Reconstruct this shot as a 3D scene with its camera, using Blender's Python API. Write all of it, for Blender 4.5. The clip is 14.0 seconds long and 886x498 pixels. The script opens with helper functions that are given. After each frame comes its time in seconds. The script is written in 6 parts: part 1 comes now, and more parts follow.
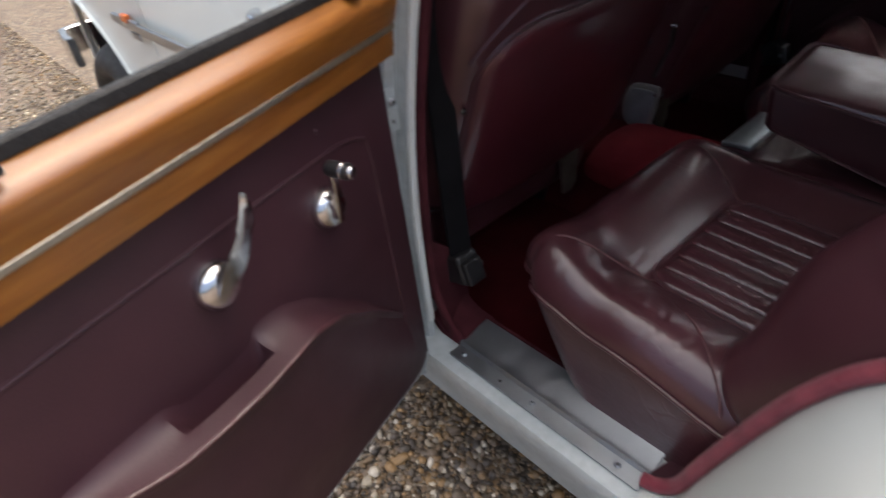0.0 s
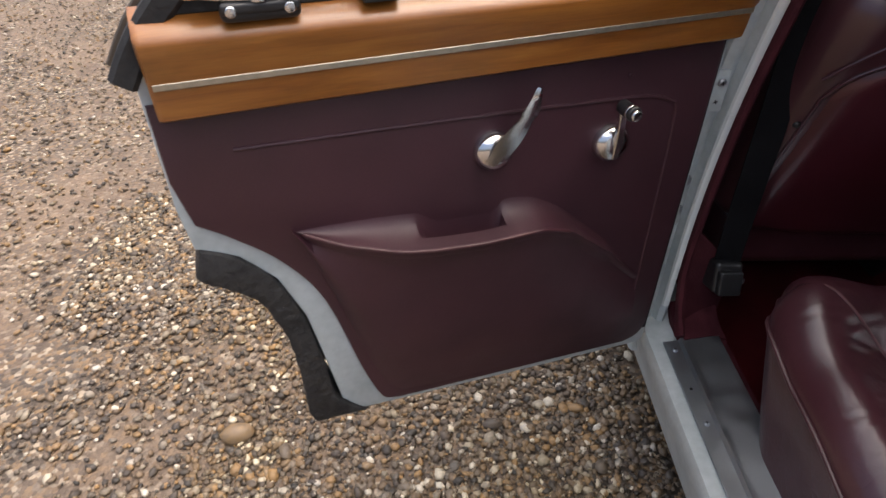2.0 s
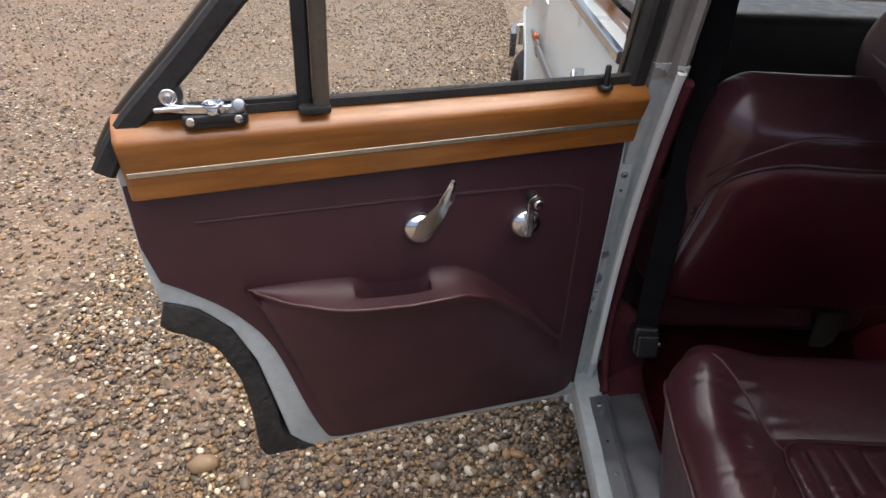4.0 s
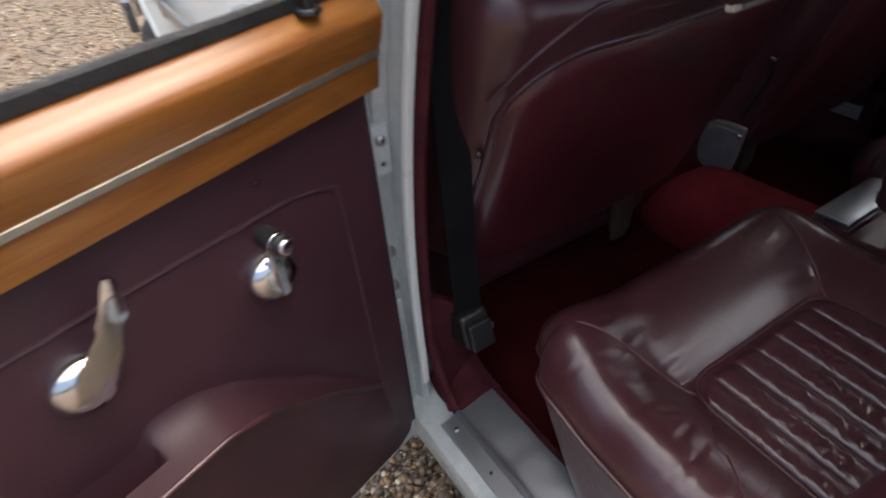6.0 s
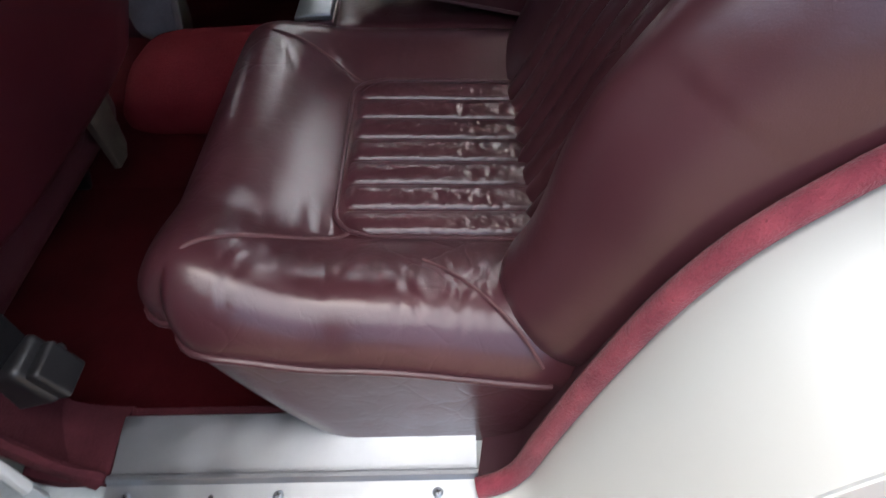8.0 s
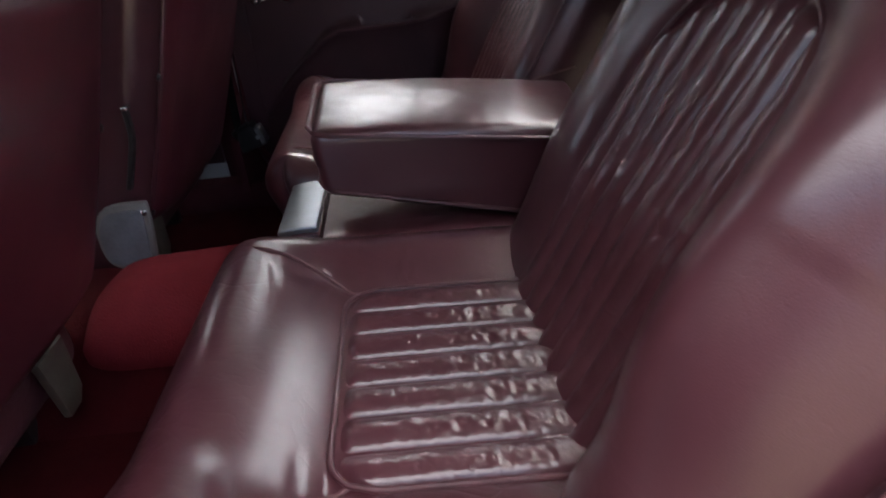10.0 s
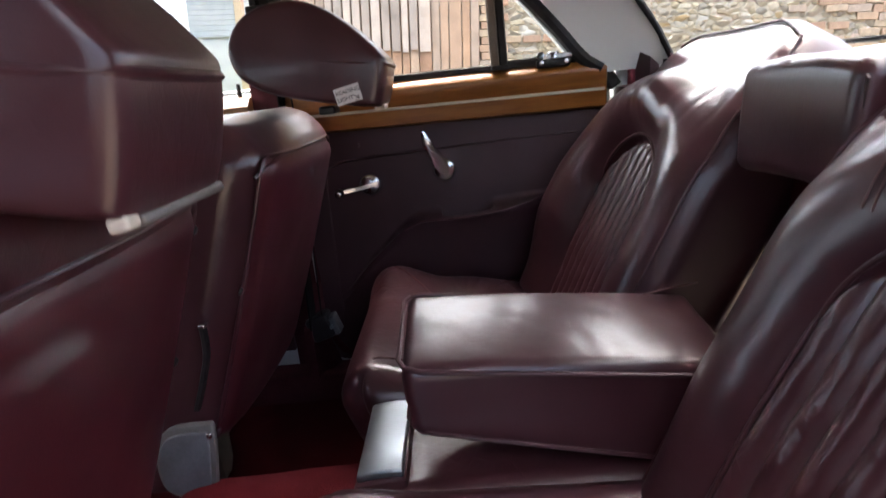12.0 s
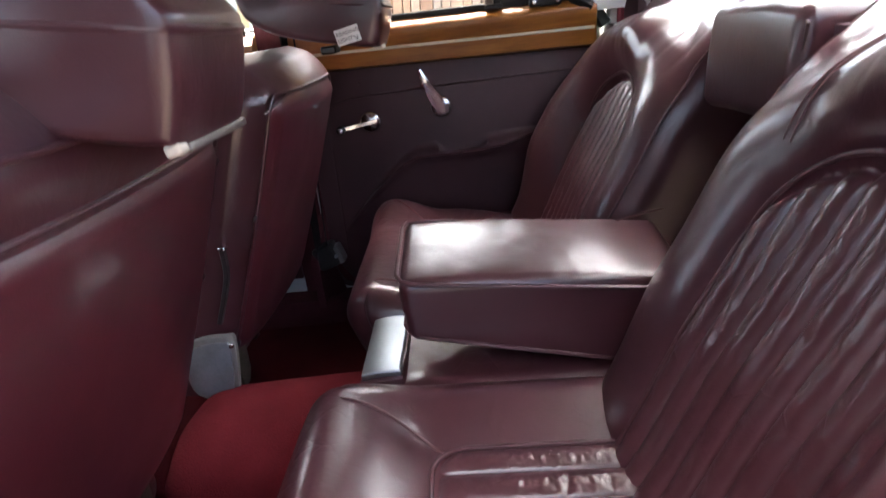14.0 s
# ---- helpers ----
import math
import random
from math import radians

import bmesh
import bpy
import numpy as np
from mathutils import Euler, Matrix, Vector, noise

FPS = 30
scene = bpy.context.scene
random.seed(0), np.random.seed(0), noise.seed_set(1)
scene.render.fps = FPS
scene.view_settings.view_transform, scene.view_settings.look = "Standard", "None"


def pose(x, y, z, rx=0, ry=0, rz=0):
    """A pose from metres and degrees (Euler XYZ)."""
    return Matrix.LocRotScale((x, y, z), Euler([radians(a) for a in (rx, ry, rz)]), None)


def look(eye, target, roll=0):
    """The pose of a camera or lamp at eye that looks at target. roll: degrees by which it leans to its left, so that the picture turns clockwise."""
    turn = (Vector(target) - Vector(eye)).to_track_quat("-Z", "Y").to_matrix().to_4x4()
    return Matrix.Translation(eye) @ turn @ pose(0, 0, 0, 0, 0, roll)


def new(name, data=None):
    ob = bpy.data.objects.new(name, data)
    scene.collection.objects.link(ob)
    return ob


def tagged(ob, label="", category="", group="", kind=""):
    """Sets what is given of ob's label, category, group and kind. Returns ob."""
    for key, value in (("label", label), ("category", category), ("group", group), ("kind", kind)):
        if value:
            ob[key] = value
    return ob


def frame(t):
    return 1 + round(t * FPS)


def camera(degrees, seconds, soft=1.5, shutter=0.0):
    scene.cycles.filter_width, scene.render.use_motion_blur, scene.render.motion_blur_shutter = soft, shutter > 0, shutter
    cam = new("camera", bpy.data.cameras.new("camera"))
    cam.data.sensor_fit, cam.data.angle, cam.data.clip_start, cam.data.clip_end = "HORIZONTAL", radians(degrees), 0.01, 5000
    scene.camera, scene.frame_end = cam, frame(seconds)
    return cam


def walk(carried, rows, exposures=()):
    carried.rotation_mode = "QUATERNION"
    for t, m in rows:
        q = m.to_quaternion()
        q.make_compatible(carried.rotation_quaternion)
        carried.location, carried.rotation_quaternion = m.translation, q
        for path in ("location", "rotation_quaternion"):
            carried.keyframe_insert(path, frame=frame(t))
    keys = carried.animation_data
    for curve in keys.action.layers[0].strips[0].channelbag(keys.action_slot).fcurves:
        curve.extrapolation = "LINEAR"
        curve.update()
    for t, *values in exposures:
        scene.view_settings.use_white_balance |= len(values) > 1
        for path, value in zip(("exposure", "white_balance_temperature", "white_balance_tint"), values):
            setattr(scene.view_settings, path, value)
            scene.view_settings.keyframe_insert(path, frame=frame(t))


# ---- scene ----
cam = camera(72.9, 14.0, soft=1.45, shutter=0.3)
PATH = [
    (0, (-1.205, 0.22, 1.232), (-0.221, 1.47, 0.02), -7.4),
    (0.5, (-1.22, 0.31, 1.281), (-0.492, 1.745, 0.093), -5.6),
    (1, (-1.161, 0.27, 1.277), (-0.744, 1.817, 0.079), -3.5),
    (1.5, (-1.158, 0.154, 1.253), (-0.988, 1.732, 0.036), -1.6),
    (2, (-1.159, 0.023, 1.232), (-1.143, 1.612, 0.017), -0.1),
    (2.5, (-1.075, -0.035, 1.273), (-1.122, 1.572, 0.084), 0.8),
    (3, (-1.021, -0.071, 1.337), (-1.085, 1.572, 0.199), 1.4),
    (3.2, (-1.007, -0.081, 1.356), (-1.074, 1.578, 0.241), 1.6),
    (5.5, (-1.109, 0.114, 1.317), (-0.603, 1.679, 0.178), -2.1),
    (6, (-0.982, 0.333, 1.206), (-0.194, 1.69, -0.034), -5.0),
    (6.5, (-0.924, 0.47, 1.139), (0.107, 1.493, -0.235), -6.7),
    (7, (-0.936, 0.512, 1.084), (0.23, 1.164, -0.404), -7.2),
    (7.5, (-0.917, 0.504, 1.052), (0.282, 0.745, -0.531), -4.0),
    (7.7, (-0.933, 0.486, 1.036), (0.312, 0.612, -0.524), -3.3),
    (9.8, (-0.815, 0.499, 1.006), (0.869, 0.386, -0.068), -4.7),
    (10, (-0.812, 0.514, 0.961), (0.925, 0.445, -0.029), -5.1),
    (10.5, (-0.748, 0.528, 0.983), (1.096, 0.554, 0.208), -5.8),
    (11, (-0.678, 0.53, 1.08), (1.235, 0.586, 0.5), -5.9),
    (11.5, (-0.645, 0.554, 1.117), (1.295, 0.611, 0.632), -5.8),
    (12, (-0.657, 0.564, 1.027), (1.273, 0.632, 0.507), -6.2),
    (12.5, (-0.682, 0.558, 0.978), (1.211, 0.631, 0.337), -6.3),
    (13, (-0.719, 0.552, 0.948), (1.139, 0.633, 0.213), -6.4),
    (13.5, (-0.749, 0.547, 0.958), (1.102, 0.64, 0.208), -6.6),
    (14, (-0.763, 0.546, 1.039), (1.105, 0.642, 0.329), -6.6),
]
EXPOSURE = [(0.0, 1.18), (0.5, 1.42), (1.0, 1.22), (2.0, 0.97), (3.2, 0.95), (5.5, 1.02), (6.5, 2.0), (7.0, 2.34), (7.5, 2.28), (9.8, 2.62), (10.5, 2.95), (11.5, 2.84), (12.5, 3.1), (13.5, 3.48), (14.0, 3.45)]
walk(cam, [(t, look(eye, target, roll)) for t, eye, target, roll in PATH], EXPOSURE)

# ---- light ----
world = bpy.data.worlds.new("sky")
scene.world = world
world.use_nodes = True
_sky = world.node_tree.nodes.new("ShaderNodeTexSky")
_sky.sky_type, _sky.sun_disc = "NISHITA", False
_sky.sun_elevation, _sky.sun_rotation = radians(74), radians(80)
_sky.air_density, _sky.dust_density, _sky.ozone_density = 0.8, 8.0, 0.4
_bg = world.node_tree.nodes["Background"]
world.node_tree.links.new(_sky.outputs[0], _bg.inputs[0])
_bg.inputs[1].default_value = 0.15
sun = new("sun", bpy.data.lights.new("sun", "SUN"))
sun.data.energy, sun.data.angle, sun.data.color = 1.5, radians(120), (1.0, 0.965, 0.92)
sun.matrix_basis = look((0, 0, 0), (-0.14, -0.03, -1.0))

# ---- materials ----
def _nodes(name):
    m = bpy.data.materials.new(name)
    m.use_nodes = True
    nt = m.node_tree
    return m, nt, nt.nodes["Principled BSDF"]


def _coords(nt, scale=(1, 1, 1)):
    tc, mp = nt.nodes.new("ShaderNodeTexCoord"), nt.nodes.new("ShaderNodeMapping")
    mp.inputs["Scale"].default_value = scale
    nt.links.new(tc.outputs["Object"], mp.inputs[0])
    return mp.outputs[0]


def _noise(nt, vec, scale, detail=3.0, rough=0.55, distort=0.0):
    n = nt.nodes.new("ShaderNodeTexNoise")
    n.inputs["Scale"].default_value, n.inputs["Detail"].default_value = scale, detail
    n.inputs["Roughness"].default_value, n.inputs["Distortion"].default_value = rough, distort
    nt.links.new(vec, n.inputs["Vector"])
    return n.outputs["Fac"]


def _ramp(nt, fac, stops):
    r = nt.nodes.new("ShaderNodeValToRGB")
    while len(r.color_ramp.elements) < len(stops):
        r.color_ramp.elements.new(0.5)
    for e, (p, c) in zip(r.color_ramp.elements, stops):
        e.position, e.color = p, (*c, 1) if len(c) == 3 else c
    nt.links.new(fac, r.inputs[0])
    return r.outputs[0]


def _grey(v):
    return (v, v, v)


def _bump(nt, bsdf, height, strength, distance, before=None):
    b = nt.nodes.new("ShaderNodeBump")
    b.inputs["Strength"].default_value, b.inputs["Distance"].default_value = strength, distance
    nt.links.new(height, b.inputs["Height"])
    if before:
        nt.links.new(before, b.inputs["Normal"])
    nt.links.new(b.outputs[0], bsdf.inputs["Normal"])
    return b.outputs[0]


def _mix(nt, fac, a, b, mode="MIX"):
    m = nt.nodes.new("ShaderNodeMix")
    m.data_type, m.blend_type = "RGBA", mode
    for sock, v in ((m.inputs[0], fac), (m.inputs[6], a), (m.inputs[7], b)):
        if isinstance(v, (int, float)):
            sock.default_value = v
        elif isinstance(v, tuple):
            sock.default_value = (*v, 1)
        else:
            nt.links.new(v, sock)
    return m.outputs[2]


def surface(name, dark, light, rough=(0.4, 0.6), scale=6.0, fine=120.0, bump=0.15, depth=0.002, metal=0.0, coat=0.0, spec=0.5, sheen=0.0, stretch=(1, 1, 1)):
    """A surface mottled at two scales, with fine relief."""
    m, nt, b = _nodes(name)
    vec = _coords(nt, stretch)
    big, small = _noise(nt, vec, scale, 4.0), _noise(nt, vec, fine, 3.0)
    col = _ramp(nt, big, [(0.3, dark), (0.72, light)])
    col = _mix(nt, 0.35, col, _ramp(nt, small, [(0.3, _grey(0.6)), (0.7, _grey(1.0))]), "MULTIPLY")
    nt.links.new(col, b.inputs["Base Color"])
    nt.links.new(_ramp(nt, _noise(nt, vec, scale * 2.3, 5.0), [(0.3, _grey(rough[0])), (0.7, _grey(rough[1]))]), b.inputs["Roughness"])
    b.inputs["Metallic"].default_value, b.inputs["Coat Weight"].default_value = metal, coat
    b.inputs["Specular IOR Level"].default_value = spec
    b.inputs["Sheen Weight"].default_value = sheen
    if bump:
        _bump(nt, b, small, bump, depth)
    return m


def leather(name, dark, light, rough, crease=0.5, wear=0.3, coat=0.72):
    """Hide: pebbled grain, soft dents, fine creases and a faint bloom of wear."""
    m, nt, b = _nodes(name)
    vec = _coords(nt)
    patch = _noise(nt, vec, 3.5, 3.0, 0.5)
    col = _ramp(nt, patch, [(0.3, dark), (0.7, light)])
    scuff = _ramp(nt, _noise(nt, vec, 11.0, 3.0, 0.5), [(0.5, _grey(0.0)), (0.8, _grey(wear))])
    col = _mix(nt, scuff, col, (light[0] * 1.3, light[1] * 1.6, light[2] * 1.5))
    nt.links.new(col, b.inputs["Base Color"])
    nt.links.new(_ramp(nt, _noise(nt, vec, 7.0, 3.0, 0.5), [(0.25, _grey(rough[0])), (0.8, _grey(rough[1]))]), b.inputs["Roughness"])
    b.inputs["Specular IOR Level"].default_value = 0.36
    b.inputs["Coat Weight"].default_value, b.inputs["Coat Roughness"].default_value, b.inputs["Coat IOR"].default_value = coat, 0.21, 1.52
    v = nt.nodes.new("ShaderNodeTexVoronoi")
    v.feature, v.inputs["Scale"].default_value = "DISTANCE_TO_EDGE", 420.0
    nt.links.new(vec, v.inputs["Vector"])
    n1 = _bump(nt, b, v.outputs["Distance"], 0.22, 0.0007)
    folds = _ramp(nt, _noise(nt, vec, 34.0, 2.0, 0.5, 0.35), [(0.44, _grey(1.0)), (0.5, _grey(0.35)), (0.56, _grey(1.0))])
    n2 = _bump(nt, b, folds, crease * 0.25, 0.0022, n1)
    # sparse long creases where the hide has been sat on
    warp = nt.nodes.new("ShaderNodeVectorMath")
    warp.operation = "MULTIPLY_ADD"
    wn = nt.nodes.new("ShaderNodeTexNoise")
    wn.inputs["Scale"].default_value, wn.inputs["Detail"].default_value = 9.0, 2.0
    nt.links.new(vec, wn.inputs["Vector"])
    nt.links.new(wn.outputs["Color"], warp.inputs[0])
    warp.inputs[1].default_value = (0.06, 0.06, 0.06)
    nt.links.new(vec, warp.inputs[2])
    cv = nt.nodes.new("ShaderNodeTexVoronoi")
    cv.feature, cv.inputs["Scale"].default_value = "DISTANCE_TO_EDGE", 17.0
    nt.links.new(warp.outputs[0], cv.inputs["Vector"])
    line = _ramp(nt, cv.outputs["Distance"], [(0.0, _grey(0.0)), (0.035, _grey(0.75)), (0.08, _grey(1.0))])
    some = _ramp(nt, _noise(nt, vec, 5.0, 2.0, 0.5), [(0.47, _grey(1.0)), (0.60, _grey(0.0))])
    n2 = _bump(nt, b, _mix(nt, some, line, (1.0, 1.0, 1.0)), max(0.0, crease - 0.25) * 1.8, 0.0016, n2)
    _bump(nt, b, _noise(nt, vec, 13.0, 2.0), crease * 0.8, 0.006, n2)
    return m


def paint(name, dark, light, rough, coat=0.15):
    """Smooth car paint with a faint cloud of dust."""
    m, nt, b = _nodes(name)
    vec = _coords(nt)
    cloud = _noise(nt, vec, 1.8, 4.0, 0.6)
    nt.links.new(_ramp(nt, cloud, [(0.3, dark), (0.7, light)]), b.inputs["Base Color"])
    nt.links.new(_ramp(nt, _noise(nt, vec, 5.0, 5.0, 0.65), [(0.3, _grey(rough[0])), (0.7, _grey(rough[1]))]), b.inputs["Roughness"])
    b.inputs["Coat Weight"].default_value, b.inputs["Coat Roughness"].default_value = coat, 0.08
    _bump(nt, b, _noise(nt, vec, 240.0, 2.0), 0.02, 0.0004)
    return m


def wood_mat():
    m, nt, b = _nodes("varnished_walnut")
    vec = _coords(nt, (14.0, 1.1, 14.0))
    grain = _noise(nt, vec, 5.0, 6.0, 0.6, 0.8)
    col = _ramp(nt, grain, [(0.28, (0.211, 0.069, 0.012)), (0.52, (0.282, 0.103, 0.018)), (0.78, (0.343, 0.137, 0.027))])
    blot = _ramp(nt, _noise(nt, _coords(nt, (3.0, 1.0, 6.0)), 5.5, 4.0, 0.6, 0.5), [(0.34, (0.752, 0.777, 0.660)), (0.5, (1.0, 1.0, 1.0)), (0.68, (1.12, 1.16, 1.2))])
    col = _mix(nt, 0.75, col, blot, "MULTIPLY")
    fleck = _ramp(nt, _noise(nt, _coords(nt, (160, 9, 160)), 3.0, 4.0), [(0.35, _grey(0.72)), (0.6, _grey(1.0))])
    nt.links.new(_mix(nt, 0.4, col, fleck, "MULTIPLY"), b.inputs["Base Color"])
    b.inputs["Roughness"].default_value = 0.34
    b.inputs["Coat Weight"].default_value, b.inputs["Coat Roughness"].default_value = 0.7, 0.26
    _bump(nt, b, _noise(nt, _coords(nt), 60.0, 3.0), 0.12, 0.002)
    return m


def metal_mat(name, col, rough, scale=30.0, dirt=0.25):
    m, nt, b = _nodes(name)
    vec = _coords(nt)
    n = _noise(nt, vec, scale, 5.0, 0.7)
    nt.links.new(_ramp(nt, n, [(0.25, tuple(c * (1 - dirt) for c in col)), (0.7, col)]), b.inputs["Base Color"])
    nt.links.new(_ramp(nt, _noise(nt, vec, scale * 3, 4.0), [(0.3, _grey(rough[0])), (0.7, _grey(rough[1]))]), b.inputs["Roughness"])
    b.inputs["Metallic"].default_value = 1.0
    return m


def glass_mat():
    m, nt, b = _nodes("window_glass")
    b.inputs["Base Color"].default_value = (0.93, 0.96, 0.95, 1)
    b.inputs["Transmission Weight"].default_value = 1.0
    b.inputs["Roughness"].default_value, b.inputs["IOR"].default_value = 0.0, 1.36
    return m


def gravel_mat():
    m, nt, b = _nodes("damp_gravel")
    vec = _coords(nt)
    v = nt.nodes.new("ShaderNodeTexVoronoi")
    v.inputs["Scale"].default_value, v.inputs["Randomness"].default_value = 85.0, 1.0
    nt.links.new(vec, v.inputs["Vector"])
    sep = nt.nodes.new("ShaderNodeSeparateColor")
    nt.links.new(v.outputs["Color"], sep.inputs[0])
    pebble = _ramp(nt, sep.outputs[0], [(0.0, (0.028, 0.024, 0.021)), (0.4, (0.075, 0.057, 0.042)), (0.65, (0.20, 0.125, 0.062)), (0.8, (0.11, 0.095, 0.08)), (1.0, (0.42, 0.35, 0.26))])
    earth = _ramp(nt, _noise(nt, vec, 3.2, 5.0, 0.65), [(0.3, (0.105, 0.072, 0.050)), (0.7, (0.21, 0.148, 0.100))])
    patch = _ramp(nt, _noise(nt, vec, 1.7, 4.0, 0.6), [(0.40, _grey(0.1)), (0.66, _grey(0.75))])
    nt.links.new(_mix(nt, patch, pebble, earth), b.inputs["Base Color"])
    b.inputs["Roughness"].default_value = 0.75
    n1 = _bump(nt, b, v.outputs["Distance"], 0.5, -0.006)
    _bump(nt, b, _noise(nt, vec, 90.0, 4.0), 0.4, 0.006, n1)
    return m


def pebble_mat():
    m, nt, b = _nodes("pebble")
    oi = nt.nodes.new("ShaderNodeObjectInfo")
    geo = nt.nodes.new("ShaderNodeNewGeometry")
    add = nt.nodes.new("ShaderNodeMath")
    add.operation = "ADD"
    nt.links.new(oi.outputs["Random"], add.inputs[0])
    nt.links.new(geo.outputs["Random Per Island"], add.inputs[1])
    fr = nt.nodes.new("ShaderNodeMath")
    fr.operation = "FRACT"
    nt.links.new(add.outputs[0], fr.inputs[0])
    col = _ramp(nt, fr.outputs[0], [(0.0, (0.042, 0.037, 0.032)), (0.22, (0.095, 0.073, 0.057)), (0.42, (0.19, 0.128, 0.073)), (0.55, (0.115, 0.10, 0.086)), (0.74, (0.30, 0.185, 0.082)), (0.84, (0.175, 0.148, 0.12)), (0.91, (0.32, 0.275, 0.21)), (1.0, (0.66, 0.61, 0.53))])
    tint = _ramp(nt, _noise(nt, _coords(nt), 2.6, 4.0, 0.65), [(0.40, (0.98, 0.96, 0.96)), (0.62, (1.13, 1.03, 0.78))])
    col = _mix(nt, 0.8, col, tint, "MULTIPLY")
    n = _ramp(nt, _noise(nt, _coords(nt), 130.0, 4.0), [(0.3, _grey(0.65)), (0.7, _grey(1.0))])
    nt.links.new(_mix(nt, 0.8, col, n, "MULTIPLY"), b.inputs["Base Color"])
    b.inputs["Roughness"].default_value = 0.55
    return m


def stone_mat(name, stops, scale):
    m, nt, b = _nodes(name)
    oi, geo = nt.nodes.new("ShaderNodeObjectInfo"), nt.nodes.new("ShaderNodeNewGeometry")
    add, fr = nt.nodes.new("ShaderNodeMath"), nt.nodes.new("ShaderNodeMath")
    add.operation, fr.operation = "ADD", "FRACT"
    nt.links.new(oi.outputs["Random"], add.inputs[0])
    nt.links.new(geo.outputs["Random Per Island"], add.inputs[1])
    nt.links.new(add.outputs[0], fr.inputs[0])
    col = _ramp(nt, fr.outputs[0], stops)
    n = _ramp(nt, _noise(nt, _coords(nt), scale, 5.0), [(0.3, _grey(0.6)), (0.7, _grey(1.0))])
    nt.links.new(_mix(nt, 0.8, col, n, "MULTIPLY"), b.inputs["Base Color"])
    b.inputs["Roughness"].default_value = 0.85
    _bump(nt, b, _noise(nt, _coords(nt), scale * 2, 4.0), 0.4, 0.01)
    return m


LEATHER = leather("oxblood_leather", (0.049, 0.0145, 0.0195), (0.078, 0.0255, 0.0325), (0.28, 0.40), 0.42, 0.10)
LEATHER_SMOOTH = leather("oxblood_leather_smooth", (0.045, 0.0145, 0.0195), (0.072, 0.0245, 0.031), (0.28, 0.40), 0.22, 0.06, 0.62)
VINYL = surface("oxblood_vinyl", (0.039, 0.0140, 0.0200), (0.059, 0.0208, 0.0290), (0.44, 0.56), 4.0, 300.0, 0.25, 0.0008, spec=0.5)
SHELF = surface("faded_oxblood_vinyl", (0.075, 0.038, 0.050), (0.105, 0.056, 0.070), (0.55, 0.68), 4.0, 200.0, 0.2, 0.001, spec=0.3)
PIPING = surface("oxblood_piping", (0.05, 0.017, 0.022), (0.085, 0.030, 0.037), (0.3, 0.45), 20.0, 200.0, 0.1)
STITCH = surface("pink_stitching", (0.085, 0.034, 0.038), (0.13, 0.055, 0.058), (0.5, 0.7), 30.0, 300.0, 0.1)
BACKCLOTH = surface("maroon_backboard", (0.050, 0.008, 0.013), (0.078, 0.013, 0.021), (0.36, 0.46), 3.0, 420.0, 0.12, 0.001, spec=0.45, coat=0.3)
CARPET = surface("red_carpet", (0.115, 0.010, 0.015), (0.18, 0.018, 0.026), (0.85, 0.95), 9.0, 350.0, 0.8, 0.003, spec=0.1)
# the red carpet again, with the shade low in the cabin put into its colour
SHADED_RED = surface("shaded_red", (0.040, 0.003, 0.005), (0.075, 0.006, 0.009), (0.85, 0.95), 9.0, 350.0, 0.8, 0.003, spec=0.1)
CARPET_DUSTY = surface("maroon_side_carpet", (0.045, 0.010, 0.015), (0.085, 0.020, 0.027), (0.8, 0.95), 12.0, 260.0, 0.7, 0.003, spec=0.15)
DRAUGHT = surface("maroon_fuzzy_trim", (0.16, 0.018, 0.035), (0.27, 0.045, 0.065), (0.85, 0.95), 30.0, 420.0, 0.9, 0.003, sheen=0.15)
WOOD = wood_mat()
INLAY = metal_mat("brushed_inlay", (0.55, 0.50, 0.40), (0.4, 0.55), 60.0)
CHROME = metal_mat("chrome", (0.74, 0.75, 0.77), (0.12, 0.24), 25.0, 0.16)
ALLOY = metal_mat("worn_aluminium", (0.40, 0.44, 0.48), (0.30, 0.50), 9.0, 0.12)
SATIN = metal_mat("satin_steel", (0.45, 0.46, 0.48), (0.3, 0.45), 40.0)
PAINT = paint("white_paint", (0.66, 0.70, 0.69), (0.71, 0.74, 0.73), (0.26, 0.34), 0.35)
# the car's white, mottled, its colour lowered for the shade in the door shuts
PAINT_SHADED = surface("shaded_white_paint", (0.40, 0.45, 0.46), (0.54, 0.59, 0.60), (0.35, 0.55), 7.0, 60.0, 0.12, 0.002)
# same white paint, with the shade on the arch face put into its colour
ARCH_SHADED = paint("shaded_arch_paint", (0.46, 0.49, 0.47), (0.50, 0.53, 0.51), (0.36, 0.44))
RUBBER = surface("black_rubber", (0.008, 0.008, 0.009), (0.022, 0.022, 0.023), (0.55, 0.8), 25.0, 140.0, 0.5, 0.003)
SEALANT = surface("brushed_underseal", (0.010, 0.010, 0.011), (0.035, 0.034, 0.034), (0.5, 0.85), 30.0, 70.0, 0.9, 0.006)
BLACK = surface("black_plastic", (0.012, 0.012, 0.013), (0.022, 0.022, 0.024), (0.3, 0.5), 12.0, 200.0, 0.2)
PILLAR_METAL = surface("taupe_metal", (0.15, 0.14, 0.135), (0.21, 0.195, 0.185), (0.28, 0.40), 14.0, 160.0, 0.1, coat=0.3)
FRAME = surface("bronze_frame", (0.10, 0.085, 0.07), (0.16, 0.135, 0.11), (0.35, 0.5), 12.0, 150.0, 0.1, metal=0.6)
